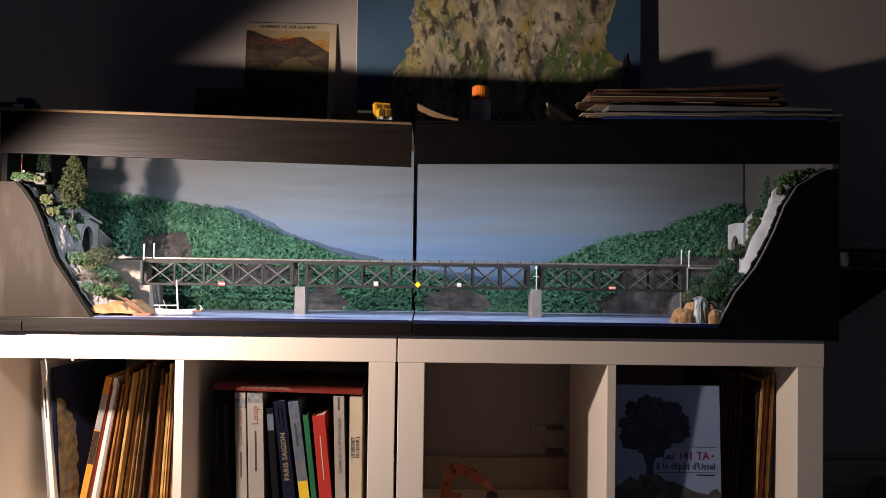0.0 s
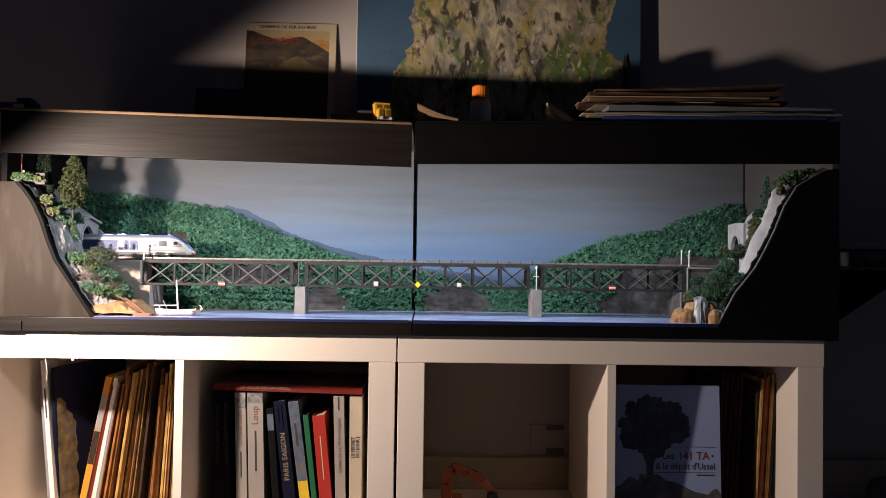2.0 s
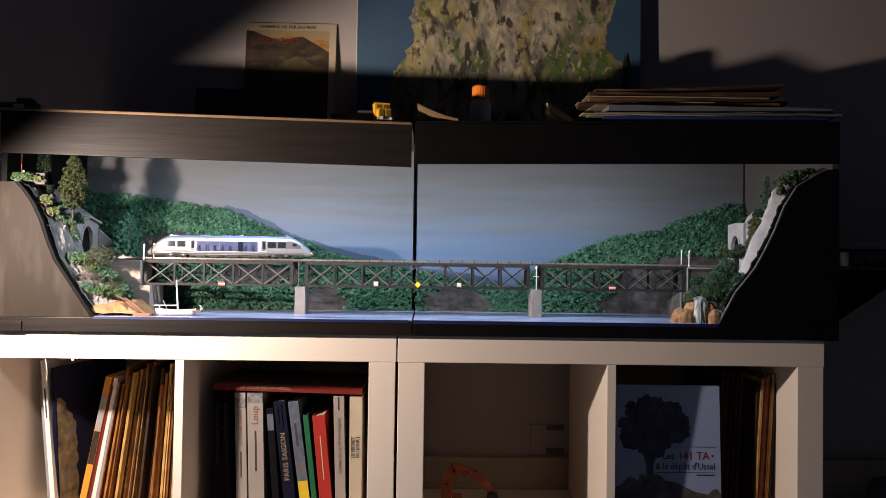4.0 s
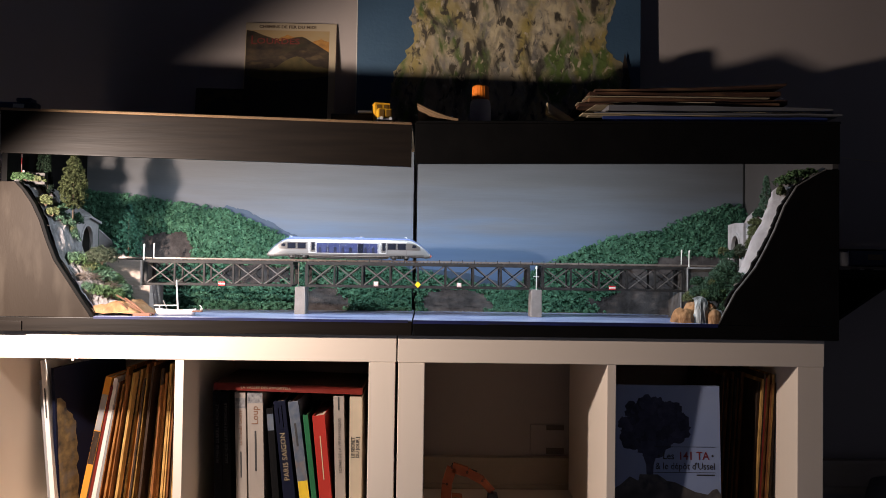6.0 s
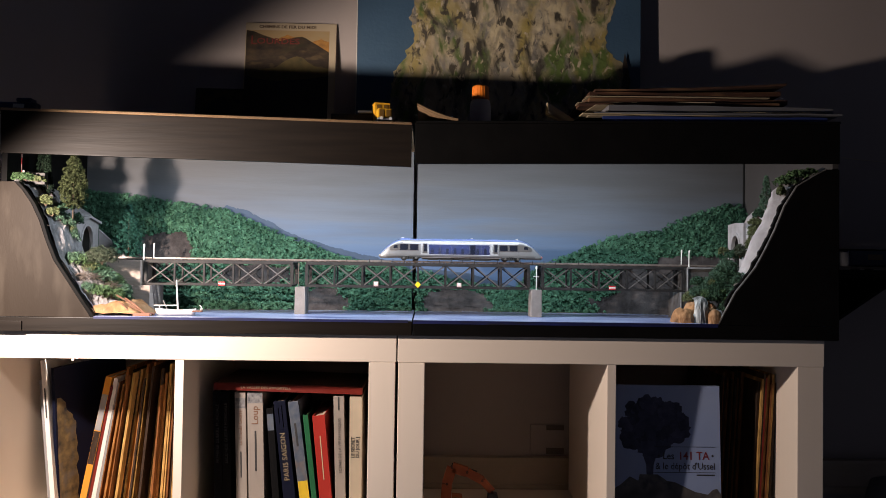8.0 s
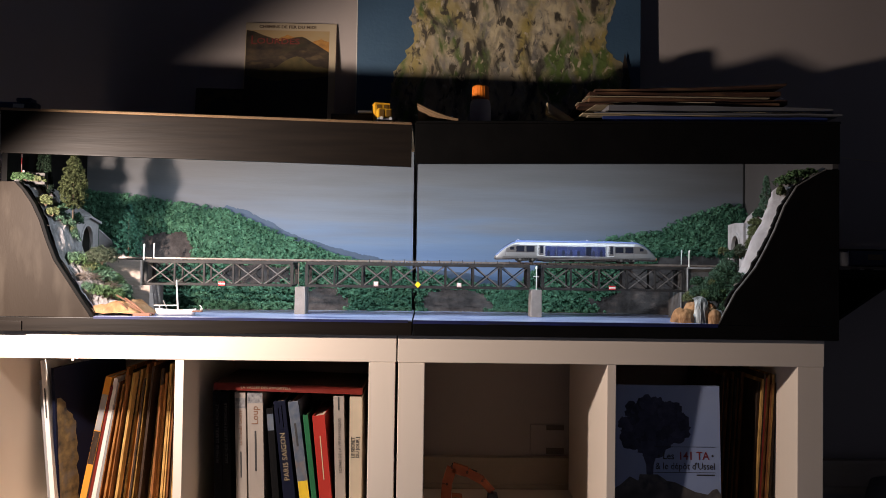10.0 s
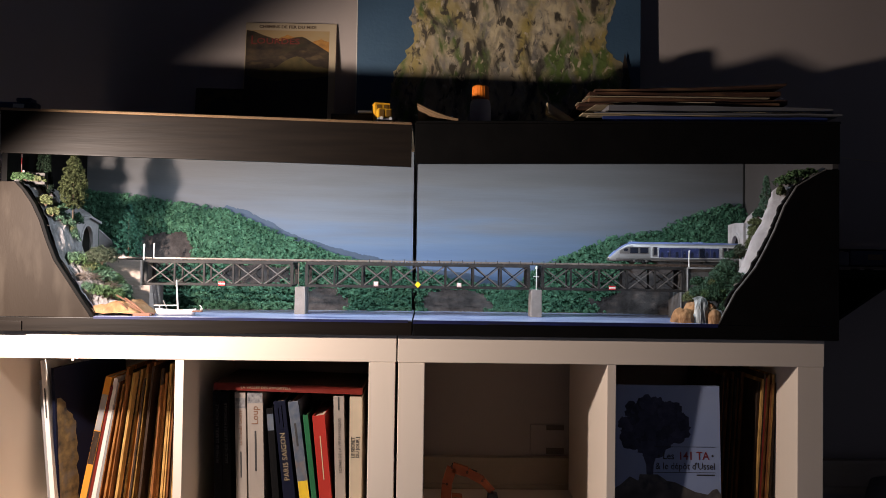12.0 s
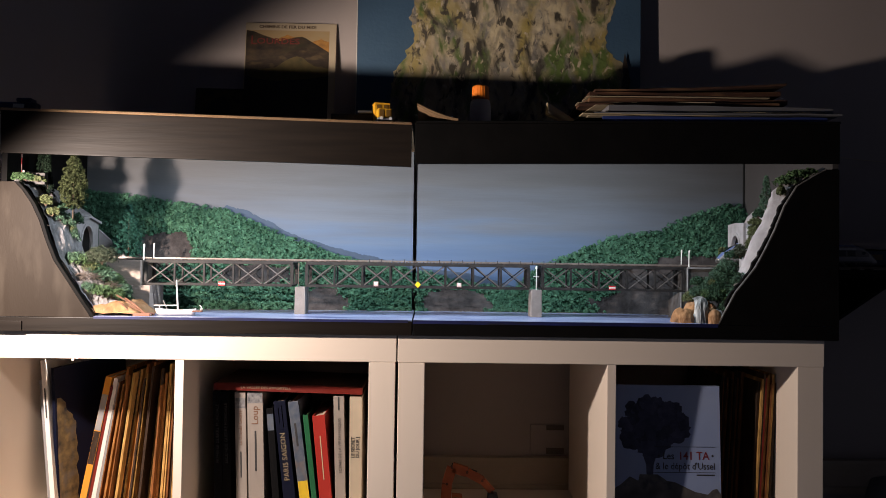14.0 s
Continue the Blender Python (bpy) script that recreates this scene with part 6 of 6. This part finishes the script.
def cover_book():
    """Large railway book standing face out."""
    tilt = -4.0
    b = thing("railway_book", "large pale blue railway book standing face out", "book", pose(0.4160, 0.046, SHELF + 0.0016, tilt, 0, 0) @ Matrix.Diagonal((0.957, 1, 1, 1)), "standing books")
    w, h, d = 0.2130, 0.2900, 0.016
    part("page_block", Shape().box(0.001, w - 0.003, 0.0023, d - 0.0022, 0.002, h - 0.002), M_pages, b)
    front = part("front_cover", Shape().box(0, w, 0, 0.002, 0, h), M_cover_sky, b, bevel=0.0005)
    part("back_cover", Shape().box(0, w, d - 0.002, d, 0, h), M_cover_sky, b, bevel=0.0005)
    puffs = [(0.075, 0.225, 0.036), (0.045, 0.215, 0.028), (0.105, 0.220, 0.032), (0.035, 0.190, 0.022), (0.125, 0.205, 0.020), (0.075, 0.195, 0.034), (0.105, 0.205, 0.022), (0.060, 0.185, 0.020), (0.068, 0.172, 0.016)]
    for q in range(72):
        w_ = rng.uniform(0, 2 * math.pi)
        k_ = rng.uniform(0.55, 1.0)
        puffs.append((0.074 + 0.062 * k_ * math.cos(w_), 0.221 + 0.042 * k_ * math.sin(w_), rng.uniform(0.004, 0.012)))
    n = 0
    for px, pz, r in puffs:
        px, pz, r = px * 1.03, pz - 0.001, r * 1.12
        ring = [(px + r * (1 + 0.34 * rough_noise(px * 9, q, 1, 0.22)) * math.cos(q), pz + r * (1 + 0.34 * rough_noise(px * 9, q, 1, 0.22)) * math.sin(q)) for q in np.linspace(0, 2 * math.pi, 25)[:-1]]
        part("smoke_puff", Shape().prism(ring, "y", -0.00012 - 0.000003 * n, 0.0001), M_smoke, front)
        n += 1
    part("smoke_stem", Shape().prism([(0.064, 0.105), (0.076, 0.105), (0.078, 0.140), (0.084, 0.158), (0.083, 0.185), (0.052, 0.185), (0.056, 0.160), (0.063, 0.140)], "y", -0.0003, 0.0001), M_smoke, front)
    part("locomotive_photo", Shape().prism([(0.0, 0.0), (w, 0.0), (w, 0.084), (0.205, 0.096), (0.196, 0.094), (0.186, 0.085), (0.160, 0.090), (0.140, 0.099), (0.120, 0.108), (0.104, 0.110), (0.096, 0.116), (0.086, 0.122), (0.050, 0.122), (0.047, 0.110), (0.030, 0.118), (0.012, 0.103), (0.0, 0.096)], "y", -0.0004, 0.0001), M_photo, front, "dark steam locomotive photo")
    face = Matrix(((1, 0, 0, 0), (0, 0, -1, 0), (0, 1, 0, 0), (0, 0, 0, 1)))
    for lo, s, e in ((0.1735, 0.080, 0.202), (0.1255, 0.076, 0.202)):
        part("rule", Shape().box(s, e, -0.00048, -0.00032, lo, lo + 0.0009), T_dark, front)
    lettering("\u2022 Les", 0.0190, T_dark, front, Matrix.Translation((0.0855, -0.00046, 0.1565)) @ face, "title_line", 0.00003, "LEFT", 0.9, 0.0002)
    lettering("141 TA", 0.0215, T_red, front, Matrix.Translation((0.1275, -0.00046, 0.1565)) @ face, "title_line", 0.00003, "LEFT", 0.95, 0.00025)
    lettering("\u2022", 0.0190, T_dark, front, Matrix.Translation((0.1935, -0.00046, 0.1565)) @ face, "title_line", 0.00003, "LEFT", 0.9, 0.0002)
    lettering("& le d\u00e9p\u00f4t d'Ussel", 0.0180, T_dark, front, Matrix.Translation((0.0815, -0.00046, 0.1372)) @ face, "title_line", 0.00003, "LEFT", 0.90, 0.00015)
    part("name_bar", Shape().box(0.164, 0.201, -0.00048, -0.00032, 0.1200, 0.1225), T_grey, front, "plain bar of print")


cover_book()
x_ = 0.640
for i in range(24):
    w, h = rng.uniform(0.0030, 0.0062), rng.uniform(0.292, 0.314)
    mt, lab = ((C_dark, "dark brown magazine in shade"), (C_brown, "brown magazine in shade"))[i % 2] if x_ < 0.688 else ((C_brown, "brown magazine beside the side panel"), (C_gold, "yellowed magazine beside the side panel"), (C_dark, "dark magazine beside the side panel"), (C_red, "red magazine beside the side panel"), (C_tan, "tan magazine beside the side panel"))[i % 5]
    x_ += w + 0.0004
    if x_ > 0.7300:
        break
    book(x_, w, h, 0.21, 3.0, mt, lab, y=(0.15 if x_ < 0.690 else 0.080) + rng.uniform(-0.004, 0.010), group="magazines", name="magazine", category="magazine")


# ---------- toy excavator in the third compartment ----------
M_toy = material("orange_toy_plastic", (0.50, 0.13, 0.035), 0.4, second=(0.50, 0.11, 0.025), scale=60, third=(0.36, 0.09, 0.03), third_scale=25)


M_toy_dark = material("toy_pin", (0.14, 0.040, 0.015), 0.5, second=(0.09, 0.03, 0.012), scale=60)


def excavator(x, y):
    e = thing("toy_excavator", "orange plastic toy excavator with raised arm", "toy excavator", pose(x, y, SHELF + 0.0003))
    for s in (-0.022, 0.022):
        tr = [(-0.03, 0.008), (-0.026, 0.002), (-0.02, 0), (0.02, 0), (0.026, 0.002), (0.03, 0.008), (0.026, 0.015), (0.02, 0.017), (-0.02, 0.017), (-0.026, 0.015)]
        part("crawler_track", Shape().prism(tr, "y", s - 0.007, s + 0.007), M_under_dark, e, "black crawler track")
    part("turntable", Shape().tube((0, 0, 0.0165), (0, 0, 0.0215), 0.016, n=20), M_under_dark, e)
    part("body", Shape().prism([(-0.034, 0.022), (0.026, 0.022), (0.026, 0.034), (0.0, 0.040), (-0.034, 0.040)], "y", -0.02, 0.02), M_toy, e, bevel=0.0015)
    cab_ = part("driver_cab", Shape().prism([(0.0, 0.040), (0.024, 0.036), (0.020, 0.066), (0.0, 0.068)], "y", -0.02, -0.002), M_toy, e, bevel=0.001)
    part("cab_window", Shape().prism([(0.003, 0.044), (0.020, 0.042), (0.0175, 0.062), (0.003, 0.064)], "y", -0.0206, -0.0201), M_brownwin, cab_)
    arm = [Vector((-0.012, 0.0, 0.036)), Vector((-0.010, 0.0, 0.085)), Vector((0.000, 0.0, 0.117)), Vector((0.030, 0.0, 0.108)), Vector((0.060, 0.0, 0.092)), Vector((0.080, 0.0, 0.070))]
    for i, (a, b) in enumerate(zip(arm[:-1], arm[1:])):
        part("arm_section", Shape().bar(a, b, (0.020, 0.020, 0.020, 0.017, 0.014)[i], 0.010), M_toy, e, bevel=0.0012)
        part("joint_pin", Shape().tube(b + Vector((0, -0.0065, 0)), b + Vector((0, 0.0065, 0)), 0.0026), M_toy_dark, e)
    part("ram", Shape().tube((0.0, 0.0, 0.1235), (0.050, 0.0, 0.108), 0.0022), M_under_dark, e)
    part("bucket", Shape().prism([(0.072, 0.068), (0.090, 0.066), (0.094, 0.046), (0.080, 0.040), (0.070, 0.048)], "y", -0.012, 0.012), M_under_dark, e, bevel=0.001)
    for k in range(4):
        part("bucket_tooth", Shape().box(0.066, 0.072, -0.0105 + 0.006 * k, -0.0075 + 0.006 * k, 0.0440, 0.0475), M_under_dark, e)


excavator(0.108, 0.120)

# ---------- railcar ----------
M_silver = material("railcar_silver", (0.235, 0.228, 0.226), 0.36, 0.25, second=(0.205, 0.199, 0.197), scale=40, spec=0.5)
M_railblue = material("railcar_blue", (0.13, 0.175, 0.36), 0.3, second=(0.105, 0.145, 0.32), scale=40)
M_railwhite = material("railcar_white", (0.47, 0.465, 0.47), 0.35, second=(0.42, 0.415, 0.42), scale=40)
M_glass = material("tinted_glass", (0.012, 0.014, 0.022), 0.12, second=(0.02, 0.022, 0.035), scale=60)
M_band = material("window_band_grey", (0.12, 0.108, 0.102), 0.35, 0.2, second=(0.10, 0.09, 0.085), scale=60)
M_under = material("underframe", (0.010, 0.0095, 0.009), 0.6, second=(0.022, 0.02, 0.018), scale=120)
M_lampglass = material("headlamp", (1.0, 0.8, 0.55), 0.3, emit=0.5)
M_orange_lamp = material("coupling_orange", (0.72, 0.20, 0.12), 0.4, second=(0.60, 0.14, 0.08), scale=200)

# half length and half width of the railcar's body
CAR_L, CAR_W = 0.1625, 0.0165


def car_half(x):
    """Half section of the body at x: narrows and drops towards the raked cab ends."""
    a = max(0.0, (abs(x) - 0.114) / (CAR_L - 0.114))
    w = CAR_W * (1 - 0.48 * a ** 2.6)
    top = 0.0440 - 0.0310 * a ** 1.85
    bot = 0.0060 - 0.0012 * a
    sh = top - 0.0075 * (1 - 0.60 * a)
    return [(w * 0.86, bot), (w * 0.985, bot + 0.003), (w, bot + 0.42 * (sh - bot)), (w * 0.985, sh), (w * 0.90, sh + 0.55 * (top - sh)), (w * 0.62, top - 0.0012 * (1 - a)), (w * 0.2, top)]


def car_ring(x):
    half = car_half(x)
    return [(x, -y, z) for y, z in half] + [(x, y, z) for y, z in reversed(half)]


def side_skin(x0, x1, lo, hi, s, proud, nu=0, clip=0.0004):
    """A thin plate that follows the body side between two heights; its rim is turned in to the body. clip: how far it stays below the shoulder."""
    nu = nu or max(2, int((x1 - x0) / 0.004))
    nv = 4

    def fn(u, v):
        i, j = u * (nu + 2), v * (nv + 2)
        rim = i < 0.5 or i > nu + 1.5 or j < 0.5 or j > nv + 1.5
        x = x0 + (x1 - x0) * min(1, max(0, (i - 1) / nu))
        half = car_half(x)
        top = min(hi, half[3][1] - clip)
        z = lo + (max(top, lo + 0.0002) - lo) * min(1, max(0, (j - 1) / nv))
        y = float(np.interp(z, [p[1] for p in half], [p[0] for p in half]))
        return (x, s * (y + (-0.0002 if rim else proud)), z)
    return Shape().grid(nu + 2, nv + 2, fn)


def clear_glass(name, tint):
    mt = bpy.data.materials.new(name)
    mt.use_nodes = True
    b = mt.node_tree.nodes["Principled BSDF"]
    b.inputs["Base Color"].default_value = (*tint, 1)
    b.inputs["Roughness"].default_value, b.inputs["Transmission Weight"].default_value, b.inputs["IOR"].default_value = 0.04, 1.0, 1.12
    return mt


M_pane = clear_glass("saloon_pane", (0.46, 0.50, 0.64))
M_interior = material("saloon_interior", (0.026, 0.036, 0.105), 0.5, second=(0.011, 0.015, 0.060), scale=110, mix=0.8, third=(0.050, 0.058, 0.088), third_scale=60)
M_seat = material("seat_cloth", (0.006, 0.007, 0.022), 0.8, second=(0.010, 0.012, 0.032), scale=200, island=0.4)
M_grey_side = material("railcar_grey", (0.13, 0.124, 0.122), 0.4, 0.25, second=(0.11, 0.105, 0.103), scale=50)


def build_railcar():
    c = thing("railcar", "silver and blue model diesel railcar running on the track", "model train", pose(-0.813, 0.15, 0.9276))
    st = [-CAR_L, -0.1620, -0.161, -0.157, -0.150, -0.142, -0.134, -0.126, -0.118, -0.110, -0.055, 0, 0.055, 0.110, 0.118, 0.126, 0.134, 0.142, 0.150, 0.157, 0.161, 0.1620, CAR_L]
    part("body", Shape().loft([car_ring(x) for x in st]), M_silver, c, smooth=True)
    # blue roof that runs down over both cab ends
    part("roof", Shape().loft([[(px * 1.001, py * 1.02, pz + 0.0005) for px, py, pz in car_ring(x)[4:10]] for x in st[1:-1]], closed=False, caps=False), M_railblue, c, "pale blue roof", smooth=True)
    for x, h in ((-0.112, 0.0010), (-0.050, 0.0008), (-0.006, 0.0012), (0.020, 0.0016), (0.066, 0.0008)):
        part("roof_unit", Shape().box(x - 0.009, x + 0.009, -0.0075, 0.0075, 0.0436, 0.0446 + h * 0.6), M_railblue, c, bevel=0.0004)
    for x in (-0.116, 0.024, 0.1150):
        part("roof_horn", Shape().tube((x, -0.004, 0.0425), (x, -0.004, 0.0468), 0.0013, 0.0008, 8).tube((x, -0.004, 0.0462), (x - 0.004, -0.004, 0.0466), 0.0007, 0.0005, 6), M_railwhite, c, "small white roof horn")
    for s in (-1, 1):
        part("cantrail", side_skin(-0.116, 0.116, 0.0345, 0.0375, s, 0.0002, clip=-0.0010), M_railwhite, c, "white strip under the roof")
        part("sill_panel", side_skin(-0.150, 0.150, 0.0062, 0.0118, s, 0.0002), M_grey_side, c, "grey lower side panel")
        part("sill_line", side_skin(-0.0800, 0.0800, 0.0066, 0.0076, s, 0.0005), M_railwhite, c, "pale line along the sill")
        # long saloon window: frame, what shows behind it, pane
        saloon = part("saloon_window", side_skin(-0.0655, 0.0590, 0.0122, 0.0342, s, 0.0004), M_railwhite, c, "long tinted saloon window in a pale frame")
        part("interior", side_skin(-0.0643, 0.0578, 0.0134, 0.0332, s, 0.0006), M_interior, saloon, "blue-grey saloon interior")
        seats = Shape()
        for k in range(8):
            x = -0.0605 + 0.0152 * k
            if not 0.014 < x < 0.030:
                q = side_skin(x, x + 0.0058, 0.0136, 0.0225 + 0.0012 * (k % 3), s, 0.0008, 2)
                seats.add(q.v, q.f)
                q = side_skin(x + 0.0012, x + 0.0046, 0.0222, 0.0252 + 0.0012 * (k % 2), s, 0.0008, 2)
                seats.add(q.v, q.f)
        part("seat_row", seats, M_seat, saloon, "dark blue seats behind the glass")
        part("partition", side_skin(0.0185, 0.0290, 0.0136, 0.0325, s, 0.0009, 2), M_glass, saloon, "dark partition behind the glass")
        for a in (-0.0425, -0.0190, 0.0170, 0.0400):
            part("pillar", side_skin(a, a + 0.0010, 0.0134, 0.0332, s, 0.0010, 2), M_grey_side, saloon)
        pane = part("pane", side_skin(-0.0643, 0.0578, 0.0134, 0.0332, s, 0.0013), M_pane, saloon, "blue tinted pane")
        pane.visible_shadow = False
        # recessed doors with a pale rim
        for e, a in ((-1, -0.0735), (1, 0.0680)):
            door = part("door_frame", side_skin(a - 0.0070, a + 0.0070, 0.0128, 0.0358, s, 0.0005), M_railwhite, c, "white door surround")
            part("door_leaf", side_skin(a - 0.0030, a + 0.0062, 0.0150, 0.0350, s, 0.0007), M_band, door, "grey door leaf")
            part("door_window", side_skin(a - 0.0008, a + 0.0052, 0.0190, 0.0338, s, 0.0009), M_glass, door)
            part("door_handrail", Shape().tube((a - 0.0046, s * 0.0174, 0.0160), (a - 0.0046, s * 0.0174, 0.0300), 0.0004, n=6), M_grey_side, door)
        # window bands of the end sections
        for e, ws in ((-1, ((-0.1225, -0.1062), (-0.1022, -0.0862))), (1, ((0.0778, 0.0940), (0.0978, 0.1138)))):
            a, b = sorted((e * 0.0765 if e > 0 else -0.0845, e * 0.1430))
            band = part("window_band", side_skin(a, b, 0.0205, 0.0340, s, 0.0003), M_band, c, "grey-brown window band")
            for p, q in ws:
                part("side_window", side_skin(p, q, 0.0216, 0.0330, s, 0.0006), M_glass, band)
            p, q = sorted((e * 0.1270, e * 0.1350))
            part("quarter_light", side_skin(p, q, 0.0252, 0.0310, s, 0.0006, clip=0.0016), M_glass, band)
        for a in (-0.1445, 0.0765, 0.1150):
            part("panel_joint", side_skin(a, a + 0.0005, 0.0110, 0.0205, s, 0.0003, 2), M_band, c)
    for e in (-1, 1):
        # raked windscreen, set on the slope
        rings = [[(p[0] * 1.0015, p[1] * 1.03, p[2] + 0.0008) for p in car_ring(e * u)[5:9]] for u in (0.124, 0.131, 0.138, 0.145, 0.150)]
        part("windscreen", Shape().loft(rings, closed=False, caps=False), M_glass, c, "raked cab windscreen", smooth=True)
        for s in (-1, 1):
            part("headlamp", Shape().tube((e * 0.1590, s * 0.006, 0.0120), (e * 0.1628, s * 0.006, 0.0112), 0.0012), M_lampglass, c, "small warm headlamp")
        lo, hi = sorted((e * 0.1545, e * 0.1655))
        part("coupling", Shape().box(lo, hi, -0.0046, 0.0046, 0.0064, 0.0122), M_orange_lamp if e > 0 else M_grey_side, c, "orange-red coupling cover" if e > 0 else "grey coupling cover", bevel=0.0018)
        bx = e * 0.1020
        bogie = part("bogie", Shape().box(bx - 0.016, bx + 0.016, -0.0125, 0.0125, 0.0035, 0.0060).box(bx - 0.019, bx + 0.019, -0.0176, -0.0152, 0.0036, 0.0088).box(bx - 0.019, bx + 0.019, 0.0152, 0.0176, 0.0036, 0.0088), M_under, c, "black bogie", bevel=0.0004)
        for w in (-0.0125, 0.0125):
            for s in (-1, 1):
                part("wheel", Shape().tube((bx + w, s * 0.0072, 0.0051), (bx + w, s * 0.0092, 0.0051), 0.0051, n=16), M_under, bogie)
                part("axle_box", Shape().tube((bx + w, s * 0.0176, 0.0055), (bx + w, s * 0.0186, 0.0055), 0.0024, 0.0018, 10), M_band, bogie, "grey axle box")
        for s in (-1, 1):
            for w in (-0.0045, 0.0, 0.0045):
                part("spring", Shape().tube((bx + w, s * 0.0182, 0.0030), (bx + w, s * 0.0182, 0.0100), 0.0012, n=8), M_under, bogie)
            part("damper", Shape().tube((bx - 0.009, s * 0.0186, 0.0098), (bx + 0.009, s * 0.0186, 0.0090), 0.0007, n=6), M_band, bogie)
    part("underframe", Shape().box(-0.078, 0.078, -0.0135, 0.013, 0.0030, 0.0064), M_under, c, bevel=0.0004)
    for a, b in ((-0.066, -0.046), (-0.040, -0.016), (-0.004, 0.020), (0.028, 0.060)):
        part("equipment_box", Shape().box(a, b, -0.0145, 0.0145, 0.0018, 0.0060), M_under, c, bevel=0.0005)
    return c


railcar = build_railcar()
RUN = [(0.0, -0.811), (1.2, -0.6715), (2.5, -0.5227), (3.0, -0.4645), (5.5, -0.1614), (6.0, -0.1042), (6.5, -0.0497), (7.0, 0.0047), (7.5, 0.0618), (8.0, 0.1205),
       (10.5, 0.4124), (11.0, 0.4706), (11.5, 0.5284), (12.0, 0.5842), (12.5, 0.6381), (13.0, 0.6918), (13.5, 0.7485), (14.0, 0.8072)]


# ---------- what moves ----------
def motions():
    """The railcar crosses from the west tunnel to the east one at an even pace."""
    walk(railcar, [(t, pose(x, 0.15, 0.9276)) for t, x in RUN])


motions()
